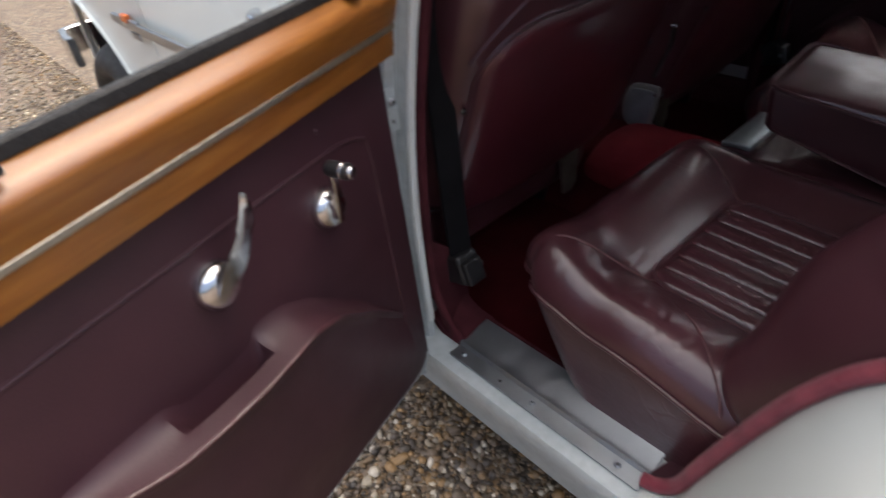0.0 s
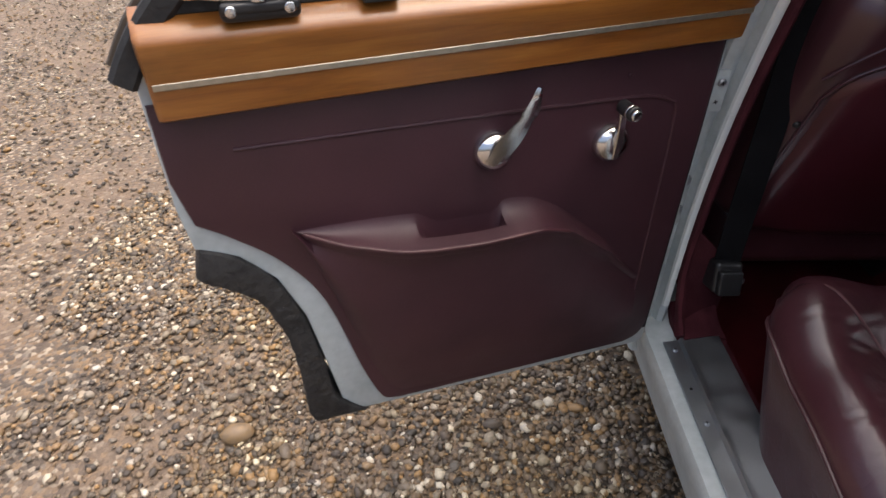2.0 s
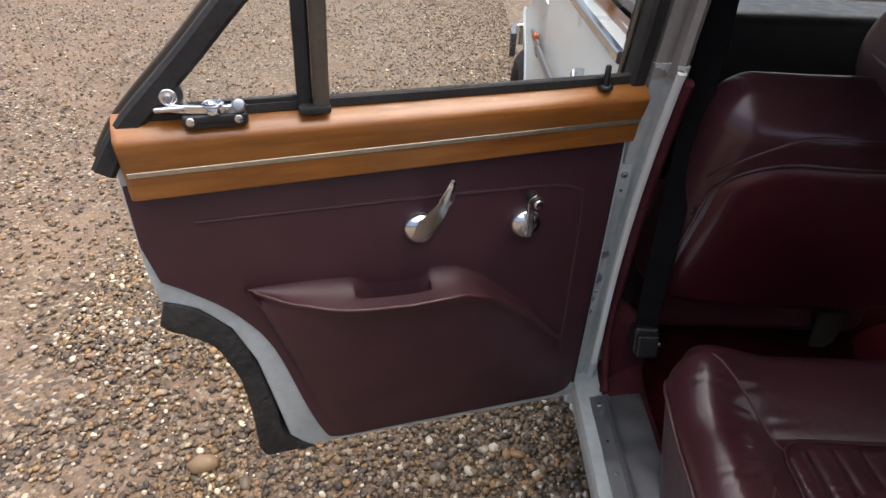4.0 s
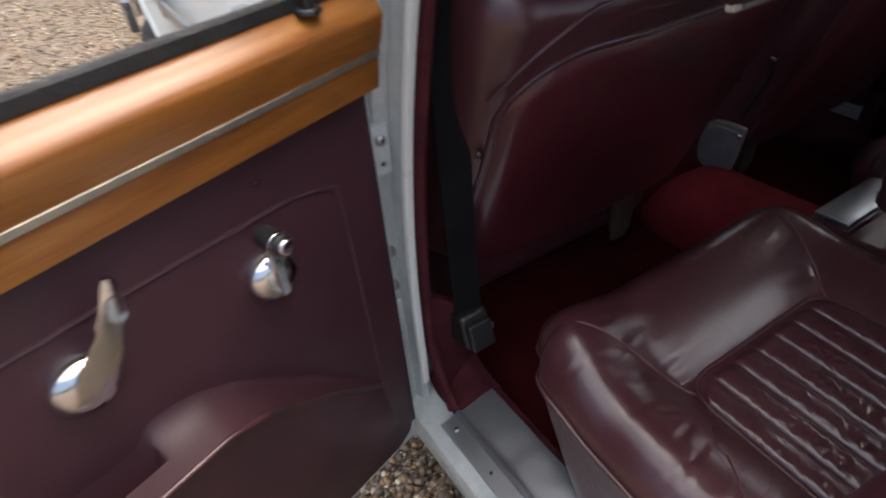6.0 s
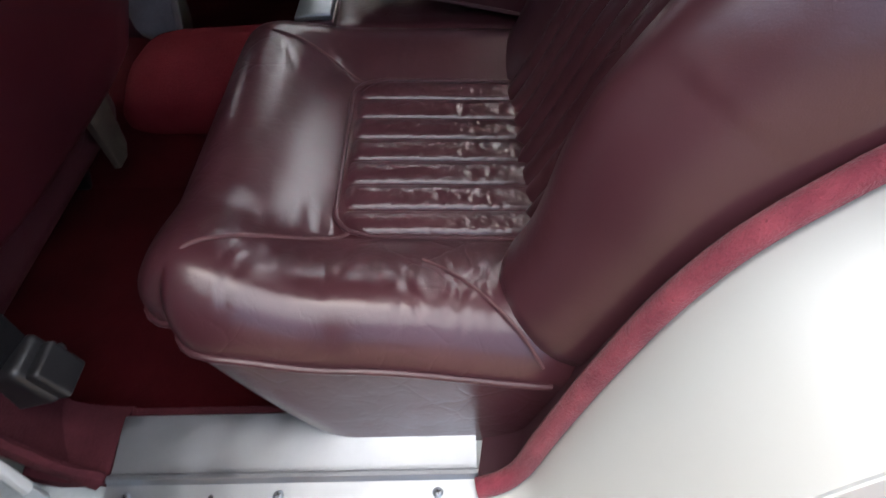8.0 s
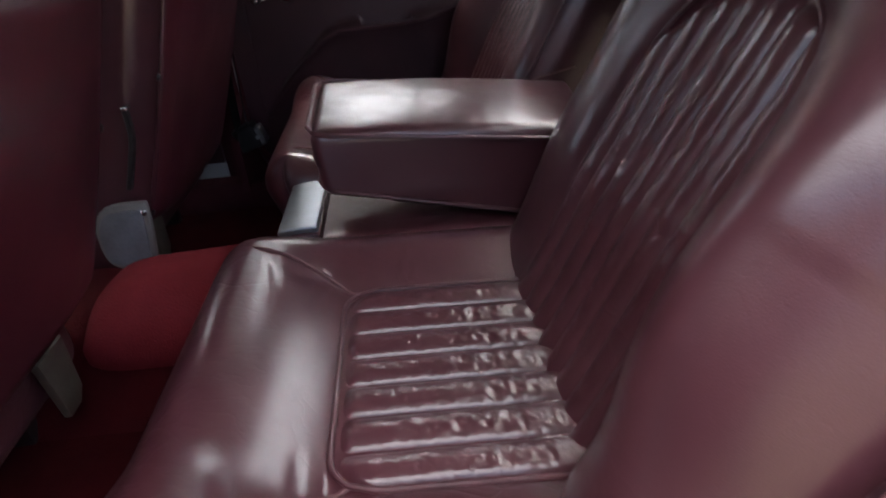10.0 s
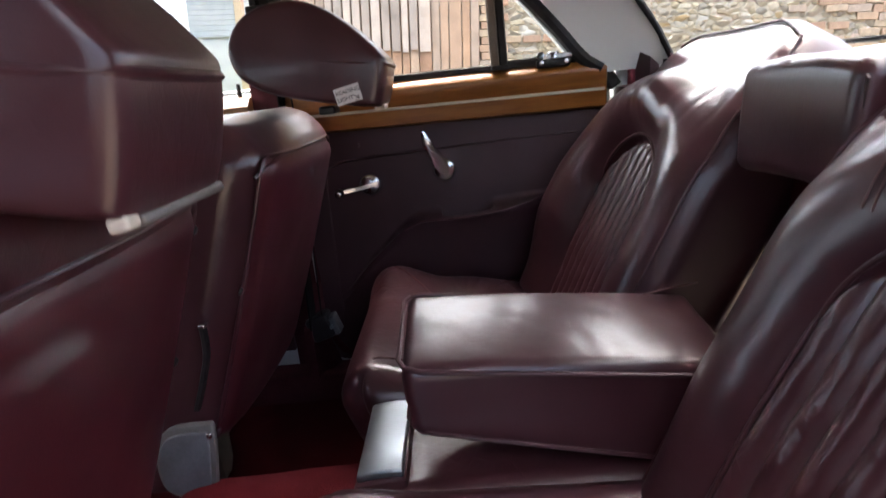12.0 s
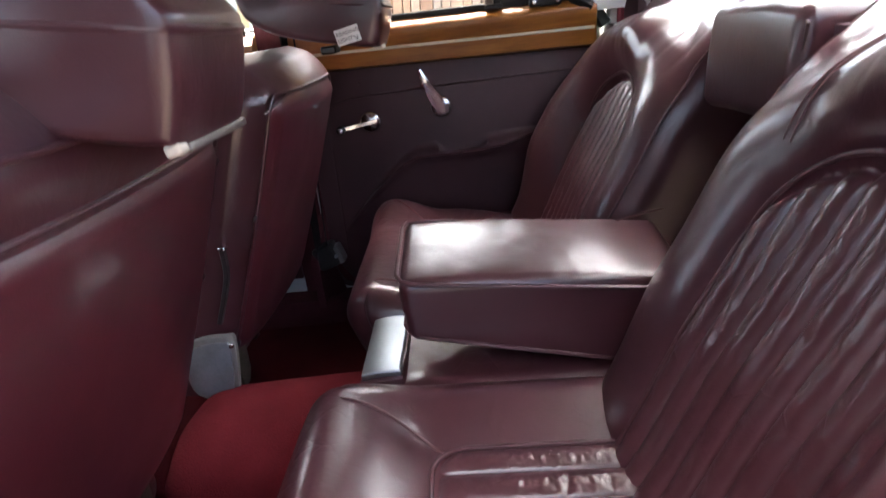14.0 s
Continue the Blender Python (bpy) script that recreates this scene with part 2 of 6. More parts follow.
WEBBING = surface("black_webbing", (0.005, 0.005, 0.006), (0.011, 0.011, 0.013), (0.65, 0.85), 8.0, 500.0, 0.8, 0.002, spec=0.10)
GREYPLASTIC = surface("grey_plastic", (0.12, 0.12, 0.13), (0.18, 0.18, 0.20), (0.35, 0.5), 20.0, 200.0, 0.1)
IVORY = surface("ivory_plastic", (0.55, 0.50, 0.43), (0.66, 0.61, 0.53), (0.35, 0.5), 20.0, 200.0, 0.1)
HEADLINER = surface("beige_headlining", (0.25, 0.22, 0.18), (0.30, 0.265, 0.22), (0.8, 0.95), 5.0, 300.0, 0.4, 0.002)
PILLAR_TRIM = paint("pale_grey_trim", (0.74, 0.79, 0.78), (0.79, 0.83, 0.82), (0.42, 0.50), 0.1)
PAPER = surface("paper", (0.72, 0.72, 0.72), (0.82, 0.82, 0.81), (0.6, 0.8), 20.0, 200.0, 0.1)
INK = surface("black_ink", (0.012, 0.012, 0.014), (0.02, 0.02, 0.022), (0.5, 0.7), 20.0, 200.0, 0.0)
AMBER = surface("amber_lens", (0.60, 0.13, 0.03), (0.75, 0.2, 0.05), (0.15, 0.25), 20.0, 200.0, 0.1)
GLASS = glass_mat()
GRAVEL = gravel_mat()
PEBBLE = pebble_mat()


# ---- building helpers ----
CX = 0.123  # the car's middle line


def thing(name, label, category, loc=(0, 0, 0), rot=(0, 0, 0), group="", kind=""):
    e = new(name)
    e.matrix_basis = pose(*loc, *rot)
    return tagged(e, label, category, group, kind)


def part(name, bm, mat, parent=None, label="", sharp=38, kind=""):
    bmesh.ops.recalc_face_normals(bm, faces=bm.faces)
    lim = radians(sharp)
    for e in bm.edges:
        e.smooth = len(e.link_faces) != 2 or e.calc_face_angle(0) < lim
    for f in bm.faces:
        f.smooth = True
    me = bpy.data.meshes.new(name)
    bm.to_mesh(me)
    bm.free()
    me.materials.append(mat)
    ob = new(name, me)
    ob.parent = parent
    return tagged(ob, label, kind=kind)


def from_data(verts, faces):
    me = bpy.data.meshes.new("tmp")
    me.from_pydata([tuple(v) for v in verts], [], faces)
    bm = bmesh.new()
    bm.from_mesh(me)
    bpy.data.meshes.remove(me)
    return bm


def joined(*bms):
    out = bmesh.new()
    for b in bms:
        me = bpy.data.meshes.new("tmp")
        b.to_mesh(me)
        b.free()
        out.from_mesh(me)
        bpy.data.meshes.remove(me)
    return out


def box(x0, x1, y0, y1, z0, z1, bevel=0.004, seg=2):
    bm = bmesh.new()
    bmesh.ops.create_cube(bm, size=1.0)
    for v in bm.verts:
        v.co = Vector(((x0 + x1) / 2 + v.co.x * (x1 - x0), (y0 + y1) / 2 + v.co.y * (y1 - y0), (z0 + z1) / 2 + v.co.z * (z1 - z0)))
    if bevel:
        bmesh.ops.bevel(bm, geom=bm.edges[:], offset=bevel, segments=seg, profile=0.5, affect="EDGES")
    return bm


def moved(bm, m):
    bm.transform(m)
    return bm


def cyl(r0, r1, depth, seg=24, bevel=0.0):
    """A cylinder or cone along z from 0 to depth, its rim bevelled."""
    bm = bmesh.new()
    bmesh.ops.create_cone(bm, cap_ends=True, segments=seg, radius1=r0, radius2=r1, depth=depth)
    if bevel:
        es = [e for e in bm.edges if abs(e.verts[0].co.z - e.verts[1].co.z) < 1e-6]
        bmesh.ops.bevel(bm, geom=es, offset=bevel, segments=3, profile=0.5, affect="EDGES")
    for v in bm.verts:
        v.co.z += depth / 2
    return bm


def sweep(pts, profile, ref, closed=False):
    """A profile (a, b) carried along a line; b points along ref as nearly as it can, a across."""
    P = [Vector(p) for p in pts]
    n, k = len(P), len(profile)
    verts, faces = [], []
    for i, p in enumerate(P):
        t = (P[(i + 1) % n] - P[i - 1]) if closed else (P[min(i + 1, n - 1)] - P[max(i - 1, 0)])
        t.normalize()
        r = Vector(ref(p) if callable(ref) else ref)
        a = t.cross(r).normalized()
        b = a.cross(t).normalized()
        verts += [p + a * u + b * v for u, v in profile]
    rings = n if closed else n - 1
    for i in range(rings):
        j = (i + 1) % n
        faces += [(i * k + m, i * k + (m + 1) % k, j * k + (m + 1) % k, j * k + m) for m in range(k)]
    if not closed:
        faces += [tuple(range(k))[::-1], tuple(range((n - 1) * k, n * k))]
    return from_data(verts, faces)


def ring(r, seg=8, squash=1.0):
    return [(r * math.cos(2 * math.pi * i / seg), r * squash * math.sin(2 * math.pi * i / seg)) for i in range(seg)]


def bar(w, h):
    """A rectangular profile with softened corners."""
    c = min(w, h) * 0.18
    w, h = w / 2, h / 2
    return [(-w + c, -h), (w - c, -h), (w, -h + c), (w, h - c), (w - c, h), (-w + c, h), (-w, h - c), (-w, -h + c)]


def tube(pts, r, ref=(0.01, 0.02, 1.0), seg=8, closed=False):
    return sweep(pts, ring(r, seg), ref, closed)


def curve(pts, n=8, closed=False):
    """A smooth line through the points."""
    P = [Vector(p) for p in pts]
    m, out = len(P), []
    for i in range(m if closed else m - 1):
        if closed:
            a, b, c, d = P[i - 1], P[i], P[(i + 1) % m], P[(i + 2) % m]
        else:
            a, b, c, d = P[max(i - 1, 0)], P[i], P[i + 1], P[min(i + 2, m - 1)]
        for j in range(n):
            t = j / n
            out.append(0.5 * ((2 * b) + (c - a) * t + (2 * a - 5 * b + 4 * c - d) * t * t + (3 * b - a - 3 * c + d) * t ** 3))
    if not closed:
        out.append(P[-1])
    return out


def slab(outline, place, d0, d1, bevel=0.0):
    """A flat outline (a, b) given thickness from d0 to d1; place(a, b, d) puts it in space."""
    n = len(outline)
    verts = [place(a, b, d0) for a, b in outline] + [place(a, b, d1) for a, b in outline]
    faces = [tuple(range(n))[::-1], tuple(range(n, 2 * n))] + [(i, (i + 1) % n, n + (i + 1) % n, n + i) for i in range(n)]
    bm = from_data(verts, faces)
    if bevel:
        bmesh.ops.recalc_face_normals(bm, faces=bm.faces)
        es = [e for e in bm.edges if any(len(f.verts) > 4 for f in e.link_faces)]
        bmesh.ops.bevel(bm, geom=es, offset=bevel, segments=2, profile=0.5, affect="EDGES")
    return bm


def sheet(fn, us, vs, thick=None):
    """A surface fn(u, v) over two lists; thick: a vector by which it gets a back and sides."""
    nu, nv = len(us), len(vs)
    verts = [Vector(fn(u, v)) for u in us for v in vs]
    faces = [(i * nv + j, (i + 1) * nv + j, (i + 1) * nv + j + 1, i * nv + j + 1) for i in range(nu - 1) for j in range(nv - 1)]
    if thick is not None:
        t, n = Vector(thick), len(verts)
        verts += [v + t for v in verts]
        faces += [tuple(n + k for k in f[::-1]) for f in faces]
        rim = [i * nv for i in range(nu)] + [(nu - 1) * nv + j for j in range(1, nv)] + [i * nv + nv - 1 for i in range(nu - 2, -1, -1)] + [j for j in range(nv - 2, 0, -1)]
        faces += [(rim[i], rim[(i + 1) % len(rim)], n + rim[(i + 1) % len(rim)], n + rim[i]) for i in range(len(rim))]
    return from_data(verts, faces)


def span(a, b, n):
    return [a + (b - a) * i / (n - 1) for i in range(n)]


def rbox(h, r, n=24, k=5, fn=None):
    """A box of half sizes h with edges rounded by r, in a fine net; fn(p) bends each point."""
    axes = []
    for a in h:
        lo = [-a + r * (1 - math.cos(i / k * math.pi / 2)) * 0 + r * i / k for i in range(k)]
        mid = span(-a + r, a - r, max(3, int(n * (a - r) / max(h))))
        axes.append(lo + mid + [-v for v in lo[::-1]])
    verts, index, faces = [], {}, []

    def vert(i, j, l):
        key = (i, j, l)
        if key not in index:
            q = Vector((axes[0][i], axes[1][j], axes[2][l]))
            c = Vector([max(-h[m] + r, min(h[m] - r, q[m])) for m in range(3)])
            d = q - c
            p = c + d.normalized() * r if d.length > 1e-9 else q
            index[key] = len(verts)
            verts.append(p)
        return index[key]

    N = [len(a) - 1 for a in axes]
    for m in range(3):
        a, b = (m + 1) % 3, (m + 2) % 3
        for side in (0, N[m]):
            for i in range(N[a]):
                for j in range(N[b]):
                    q = []
                    for di, dj in ((0, 0), (1, 0), (1, 1), (0, 1)):
                        key = [0, 0, 0]
                        key[m], key[a], key[b] = side, i + di, j + dj
                        q.append(vert(*key))
                    faces.append(tuple(q if side else q[::-1]))
    if fn:
        verts = [Vector(fn(v)) for v in verts]
    return from_data(verts, faces)


def nz(x, y, z, s):
    return noise.noise(Vector((x * s, y * s, z * s)))


def sstep(a, b, x):
    t = max(0.0, min(1.0, (x - a) / (b - a)))
    return t * t * (3 - 2 * t)


def screw(x, y, z, m, parent, r=0.006, mat=None):
    """A small domed cross-head screw; m turns its axis from z."""
    head = cyl(r, r * 0.55, r * 0.5, 12, r * 0.1)
    ob = part("screw", moved(head, Matrix.Translation((x, y, z)) @ m), mat or CHROME, parent)
    for a in (0, 90):
        slot = box(-r * 0.5, r * 0.5, -r * 0.1, r * 0.1, r * 0.42, r * 0.52, 0)
        part("slot", moved(slot, Matrix.Translation((x, y, z)) @ m @ pose(0, 0, 0, 0, 0, a + 20)), BLACK, ob)
    return ob

# ---- ground ----
ground = tagged(part("ground", sheet(lambda u, v: (u, v, 0.012 * nz(u, v, 0, 0.7) * (1 if abs(u) < 30 and abs(v) < 30 else 0) - 0.006), [-400, -120, -40] + span(-12, 12, 49) + [40, 120, 400], [-400, -120, -40] + span(-12, 12, 49) + [40, 120, 400]), GRAVEL), "damp brown gravel yard with loose flint pebbles", "ground", kind="structure")

# ---- car body ----
car = thing("car_body", "white painted saloon car body with maroon carpeted cabin", "car")


def edge_y(z):
    """The rear inner edge of the middle pillar, which leans back as it rises."""
    return 0.963 - 0.30 * max(0.0, z - 0.5) ** 2


def pillar_section(z, mirror=False):
    e = edge_y(z)
    pts = [(-0.718, 1.06), (-0.718, e + 0.027), (-0.713, e + 0.018), (-0.702, e + 0.015), (-0.694, e + 0.017), (-0.688, e + 0.022), (-0.682, e + 0.006), (-0.672, e), (-0.664, e + 0.006), (-0.660, 1.06)]
    return [Vector((2 * CX - x if mirror else x, y, z)) for x, y in pts]


def loft(sections):
    k, verts, faces = len(sections[0]), [], []
    for s in sections:
        verts += s
    for i in range(len(sections) - 1):
        faces += [(i * k + m, i * k + (m + 1) % k, (i + 1) * k + (m + 1) % k, (i + 1) * k + m) for m in range(k)]
    faces += [tuple(range(k))[::-1], tuple(range((len(sections) - 1) * k, len(sections) * k))]
    return from_data(verts, faces)


for mirror in (False, True):
    part("pillar", loft([pillar_section(z, mirror) for z in span(0.2, 1.085, 26)]), CARPET_DUSTY if mirror else PAINT_SHADED, car, "maroon carpeted pillar foot" if mirror else "white painted door pillar with hinge screws")
    sx = (lambda x: 2 * CX - x) if mirror else (lambda x: x)
    part("pillar_flange", sweep([(sx(-0.676), edge_y(z) - 0.001, z) for z in span(0.36, 1.075, 22)], ring(0.008, 8, 0.8), (0, 1, 0.1)), RUBBER if mirror else PAINT, car, "black pillar edge" if mirror else "rounded white pillar flange")
    part("upper_pillar", loft([[Vector((sx(x - 0.10 * (z - 1.07) * (-1)), y, z)) for x, y in [(-0.730, 1.03), (-0.684, 0.955), (-0.668, 0.920), (-0.652, 0.915), (-0.64, 1.010), (-0.730, 1.03)]] for z in span(1.085, 1.36, 5)]), BLACK, car, "black upper door pillar")
    part("pillar_cap", loft([[Vector((p.x + (sx(0.10) - sx(0.0)) * (z - 1.06) + (sx(-0.004) - sx(0.0)), min(1.005, max(0.925, p.y)) if mirror else p.y - 0.006 + 0.04 * (z - 1.06), z)) for p in pillar_section(1.06, mirror)] for z in span(1.062, 1.36, 5)]), BLACK if mirror else PILLAR_METAL, car, "black pillar capping" if mirror else "dull taupe metal pillar capping")
    # carpet welt along the doorway's front edge and the kick panel at its foot
    welt = curve([(sx(-0.660), edge_y(1.06) - 0.002, 1.06), (sx(-0.660), edge_y(0.8) - 0.002, 0.8), (sx(-0.659), edge_y(0.5), 0.5), (sx(-0.657), 0.948, 0.40), (sx(-0.655), 0.925, 0.35), (sx(-0.658), 0.90, 0.328)], 8)
    part("welt", sweep(welt, ring(0.0085, 8, 1.6), (0, 1, 0.3)), CARPET_DUSTY, car, "maroon cloth welt")
    part("kick_panel", sheet(lambda u, v: (sx(-0.650 + 0.10 * u), 0.960 + 0.020 * u - 0.025 * (1 - sstep(0.0, 0.45, v)) * (1 - u), 0.30 + (0.25 - 0.10 * u) * v), span(0, 1, 8), span(0, 1, 14), (0, 0.02, 0)), CARPET_DUSTY, car, "maroon carpeted kick panel")

PILLAR_BITS = [(-0.710, 0.866, 0.0), (-0.710, 0.832, 0.0), (-0.708, 0.540, 0.0), (-0.708, 0.505, 0.0)]
part("hinge_plate", box(-0.719, -0.697, edge_y(0.85) + 0.004, edge_y(0.85) + 0.030, 0.815, 0.885, 0.003), PAINT_SHADED, car, "painted hinge plate")
part("hinge_plate", box(-0.719, -0.692, 0.972, 0.990, 0.47, 0.56, 0.006), PAINT_SHADED, car, "painted hinge plate")
for x, z, _ in PILLAR_BITS:
    screw(x, edge_y(z) + (0.004 if z > 0.7 else 0.010), z, pose(0, 0, 0, 90, 0, 0), car, 0.0075, SATIN)
part("grommet", moved(cyl(0.012, 0.010, 0.006, 16, 0.002), pose(-0.704, edge_y(0.663) + 0.016, 0.663, 90, 0, 0)), SATIN, car, "dull metal plug")
part("hole", moved(cyl(0.005, 0.005, 0.002, 10), pose(-0.706, edge_y(0.588) + 0.0155, 0.588, 90, 0, 0)), BLACK, car)
part("door_stay", box(-0.74, -0.70, 0.955, 0.972, 0.60, 0.612, 0.003), ALLOY, car, "steel door check strap")

# sills
SILL = [(-0.690, 0.16), (-0.712, 0.25), (-0.718, 0.292), (-0.714, 0.305), (-0.66, 0.309), (-0.575, 0.312), (-0.572, 0.20), (-0.60, 0.17)]
for mirror in (False, True):
    sx = (lambda x: 2 * CX - x) if mirror else (lambda x: x)
    part("sill", loft([[Vector((sx(x), y, z)) for x, z in SILL] for y in [0.30, 0.45, 0.6, 0.8, 1.0, 1.4, 1.95]]), CARPET_DUSTY if mirror else PAINT_SHADED, car, "maroon carpeted sill" if mirror else "white painted door sill")
    part("sill_carpet", loft([[Vector((sx(x), y, z)) for x, z in [(-0.600, 0.313), (-0.585, 0.321), (-0.560, 0.318), (-0.548, 0.295), (-0.545, 0.245), (-0.600, 0.245)]] for y in [0.40, 0.9, 1.9]]), CARPET_DUSTY, car, "maroon carpet over the inner sill")
part("sill_end_carpet", sheet(lambda u, v: (-0.657 + 0.10 * u, 0.898 + 0.085 * v, 0.319 + 0.008 * math.sin(math.pi * u) + 0.03 * v ** 3), span(0, 1, 8), span(0, 1, 8), (0, 0, -0.02)), CARPET_DUSTY, car, "maroon carpet at the pillar foot")
plate = part("sill_plate", loft([[Vector((x, y, z)) for x, z in [(-0.690, 0.3125), (-0.690, 0.3155), (-0.660, 0.3185), (-0.656, 0.3265), (-0.651, 0.3265), (-0.647, 0.3195), (-0.640, 0.3195), (-0.595, 0.330), (-0.578, 0.331), (-0.574, 0.325), (-0.640, 0.313)]] for y in [0.458, 0.47, 0.6, 0.75, 0.885, 0.897]]), ALLOY, car, "scuffed aluminium sill tread plate")
for y in (0.871, 0.691, 0.505):
    screw(-0.674, y, 0.3172, Matrix(), plate, 0.0068, ALLOY)
part("rivet_hole", moved(cyl(0.003, 0.003, 0.001, 10), pose(-0.675, 0.77, 0.3172)), BLACK, plate)

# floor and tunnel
part("floor_carpet", sheet(lambda u, v: (u, v, 0.25 + 0.004 * nz(u, v, 0, 9)), span(-0.56, 0.80, 30), span(0.1, 2.3, 30), (0, 0, -0.04)), SHADED_RED, car, "red cabin carpet in a shade-darkened colour")


def tunnel(u, v):
    a = -0.25 + (math.pi + 0.50) * u
    end = math.sqrt(max(0.0, 1 - max(0.0, (v - 1.0) / 0.075) ** 2))
    w = (0.140 + 0.006 * math.sin(3 * v)) * (0.85 + 0.15 * end)
    h = math.sin(a)
    return (0.112 - w * math.cos(a), v, 0.375 + (0.084 + 0.005 * math.sin(5 * v)) * math.copysign(abs(h) ** 0.85, h) * (0.5 + 0.5 * end) + 0.004 * nz(u * 3, v * 3, 1, 2))


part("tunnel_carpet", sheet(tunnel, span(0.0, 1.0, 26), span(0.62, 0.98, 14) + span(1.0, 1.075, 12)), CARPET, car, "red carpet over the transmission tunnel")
# sides and front take the darker red: shade below and ahead, as colour
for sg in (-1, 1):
    part("tunnel_side", sheet(lambda u, v: (0.115 + sg * (0.125 + 0.05 * (1 - u) ** 2), v, 0.245 + 0.12 * u), span(0, 1, 6), span(0.62, 2.2, 10), (-sg * 0.02, 0, 0)), SHADED_RED, car, "carpeted tunnel side, shade put into its colour")
part("tunnel_front", moved(rbox((0.13, 0.56, 0.085), 0.05, 14, 4), pose(0.112, 1.62, 0.335)), SHADED_RED, car, "carpet over the front of the tunnel, coloured as in shade")
part("seat_pan", box(-0.60, 0.85, -0.2, 0.58, 0.24, 0.32, 0.02), SHADED_RED, car, "carpeted rear seat pan")

# rear wheel arch shut, on the near and far side
_arch = curve([(-0.062, 0.462, 0.325), (-0.058, 0.436, 0.331), (-0.050, 0.412, 0.350), (-0.042, 0.392, 0.405), (-0.034, 0.366, 0.480), (-0.027, 0.336, 0.560), (-0.022, 0.306, 0.630), (-0.018, 0.266, 0.695), (-0.012, 0.205, 0.752), (-0.006, 0.150, 0.792), (0, 0.125, 0.87), (0, 0.115, 1.06)], 6)
for mirror in (False, True):
    sx = (lambda x: 2 * CX - x) if mirror else (lambda x: x)

    def shut(u, v):
        p = _arch[int(round(u))]
        out = v * (0.115 if mirror else 0.172)
        return (sx(-0.612 + p.x * (1 - v) - out), p.y - 0.010 - 0.05 * v * v, p.z - 0.008 - 0.03 * v * v + 0.004 * math.sin(v * 7))

    # arch face in the shade-darkened white
    part("arch_shut", sheet(shut, range(len(_arch)), span(0, 1, 9), (0, -0.02, -0.012)), ARCH_SHADED, car, "white wheel arch face inside the doorway")
    if not mirror:
        part("rear_wing", sheet(lambda u, v: (-0.786 + 0.006 * math.sin(3 * v) + 0.045 * v * v, (_arch[int(round(u))].y - 0.064) * (1 - v) + v * (-0.03 - 0.35 * sstep(0.70, 0.80, _arch[int(round(u))].z)), _arch[int(round(u))].z - 0.042 - 0.02 * v), range(len(_arch)), span(0, 1, 8), (0.012, 0, 0)), PAINT, car, "white rear wing ahead of the wheel arch")
    part("draught_seal", sweep([(sx(-0.612 + p.x), p.y - 0.002, p.z + 0.003) for p in _arch], ring(0.0125, 10), (1, 0, 0)), DRAUGHT, car, "maroon fuzzy draught seal")
    part("arch_trim", sheet(lambda u, v: (sx(-0.604 + _arch[int(round(u))].x + (0.055 - _arch[int(round(u))].x) * v), _arch[int(round(u))].y - 0.003 - 0.02 * v, _arch[int(round(u))].z + 0.004 - 0.02 * v), range(len(_arch)), span(0, 1, 4), (0, -0.02, -0.02)), VINYL, car, "maroon trim inside the wheel arch")

# outer skin: front wings and bonnet, rear wings and boot
def skin(sections, n=40):
    """Cross sections (y, half width, sill height, waist height, crown height) as one hollow sheet."""
    def at(u, v):
        i = min(int(v), len(sections) - 2)
        f = v - i
        y, w, zs, zw, zc = [a + (b - a) * f for a, b in zip(sections[i], sections[i + 1])]
        a = (u * 2 - 1)
        if abs(a) > 0.55:
            k = (abs(a) - 0.55) / 0.45
            x, z = w * (1 - 0.06 * k * k + 0.0), zw + (zs - zw) * k
        else:
            k = abs(a) / 0.55
            x, z = w * (math.sin(k * math.pi / 2) ** 0.8), zw + (zc - zw) * math.cos(k * math.pi / 2) ** 0.7
        return (CX + math.copysign(x, a), y, z)
    return sheet(at, span(0, 1, n), span(0, len(sections) - 1, len(sections) * 4 - 3))


part("boot_skin", skin([(0.10, 0.86, 0.62, 0.95, 0.955), (-0.33, 0.87, 0.62, 0.95, 0.955), (-0.37, 0.87, 0.61, 0.985, 1.022), (-0.5, 0.87, 0.60, 0.98, 1.015), (-0.8, 0.86, 0.55, 0.96, 0.99), (-1.25, 0.83, 0.45, 0.92, 0.95), (-1.42, 0.79, 0.40, 0.80, 0.84), (-1.44, 0.70, 0.45, 0.6, 0.62)]), PAINT, car, "white boot lid and rear wings")
part("bonnet", skin([(1.95, 0.80, 0.93, 0.97, 1.03), (2.4, 0.81, 0.93, 0.96, 1.02), (2.9, 0.80, 0.90, 0.93, 0.98), (3.15, 0.72, 0.80, 0.86, 0.90), (3.18, 0.6, 0.7, 0.75, 0.78)]), PAINT, car, "white bonnet")
nose = lambda y: 0.16 * max(0.0, y - 2.40) ** 1.3
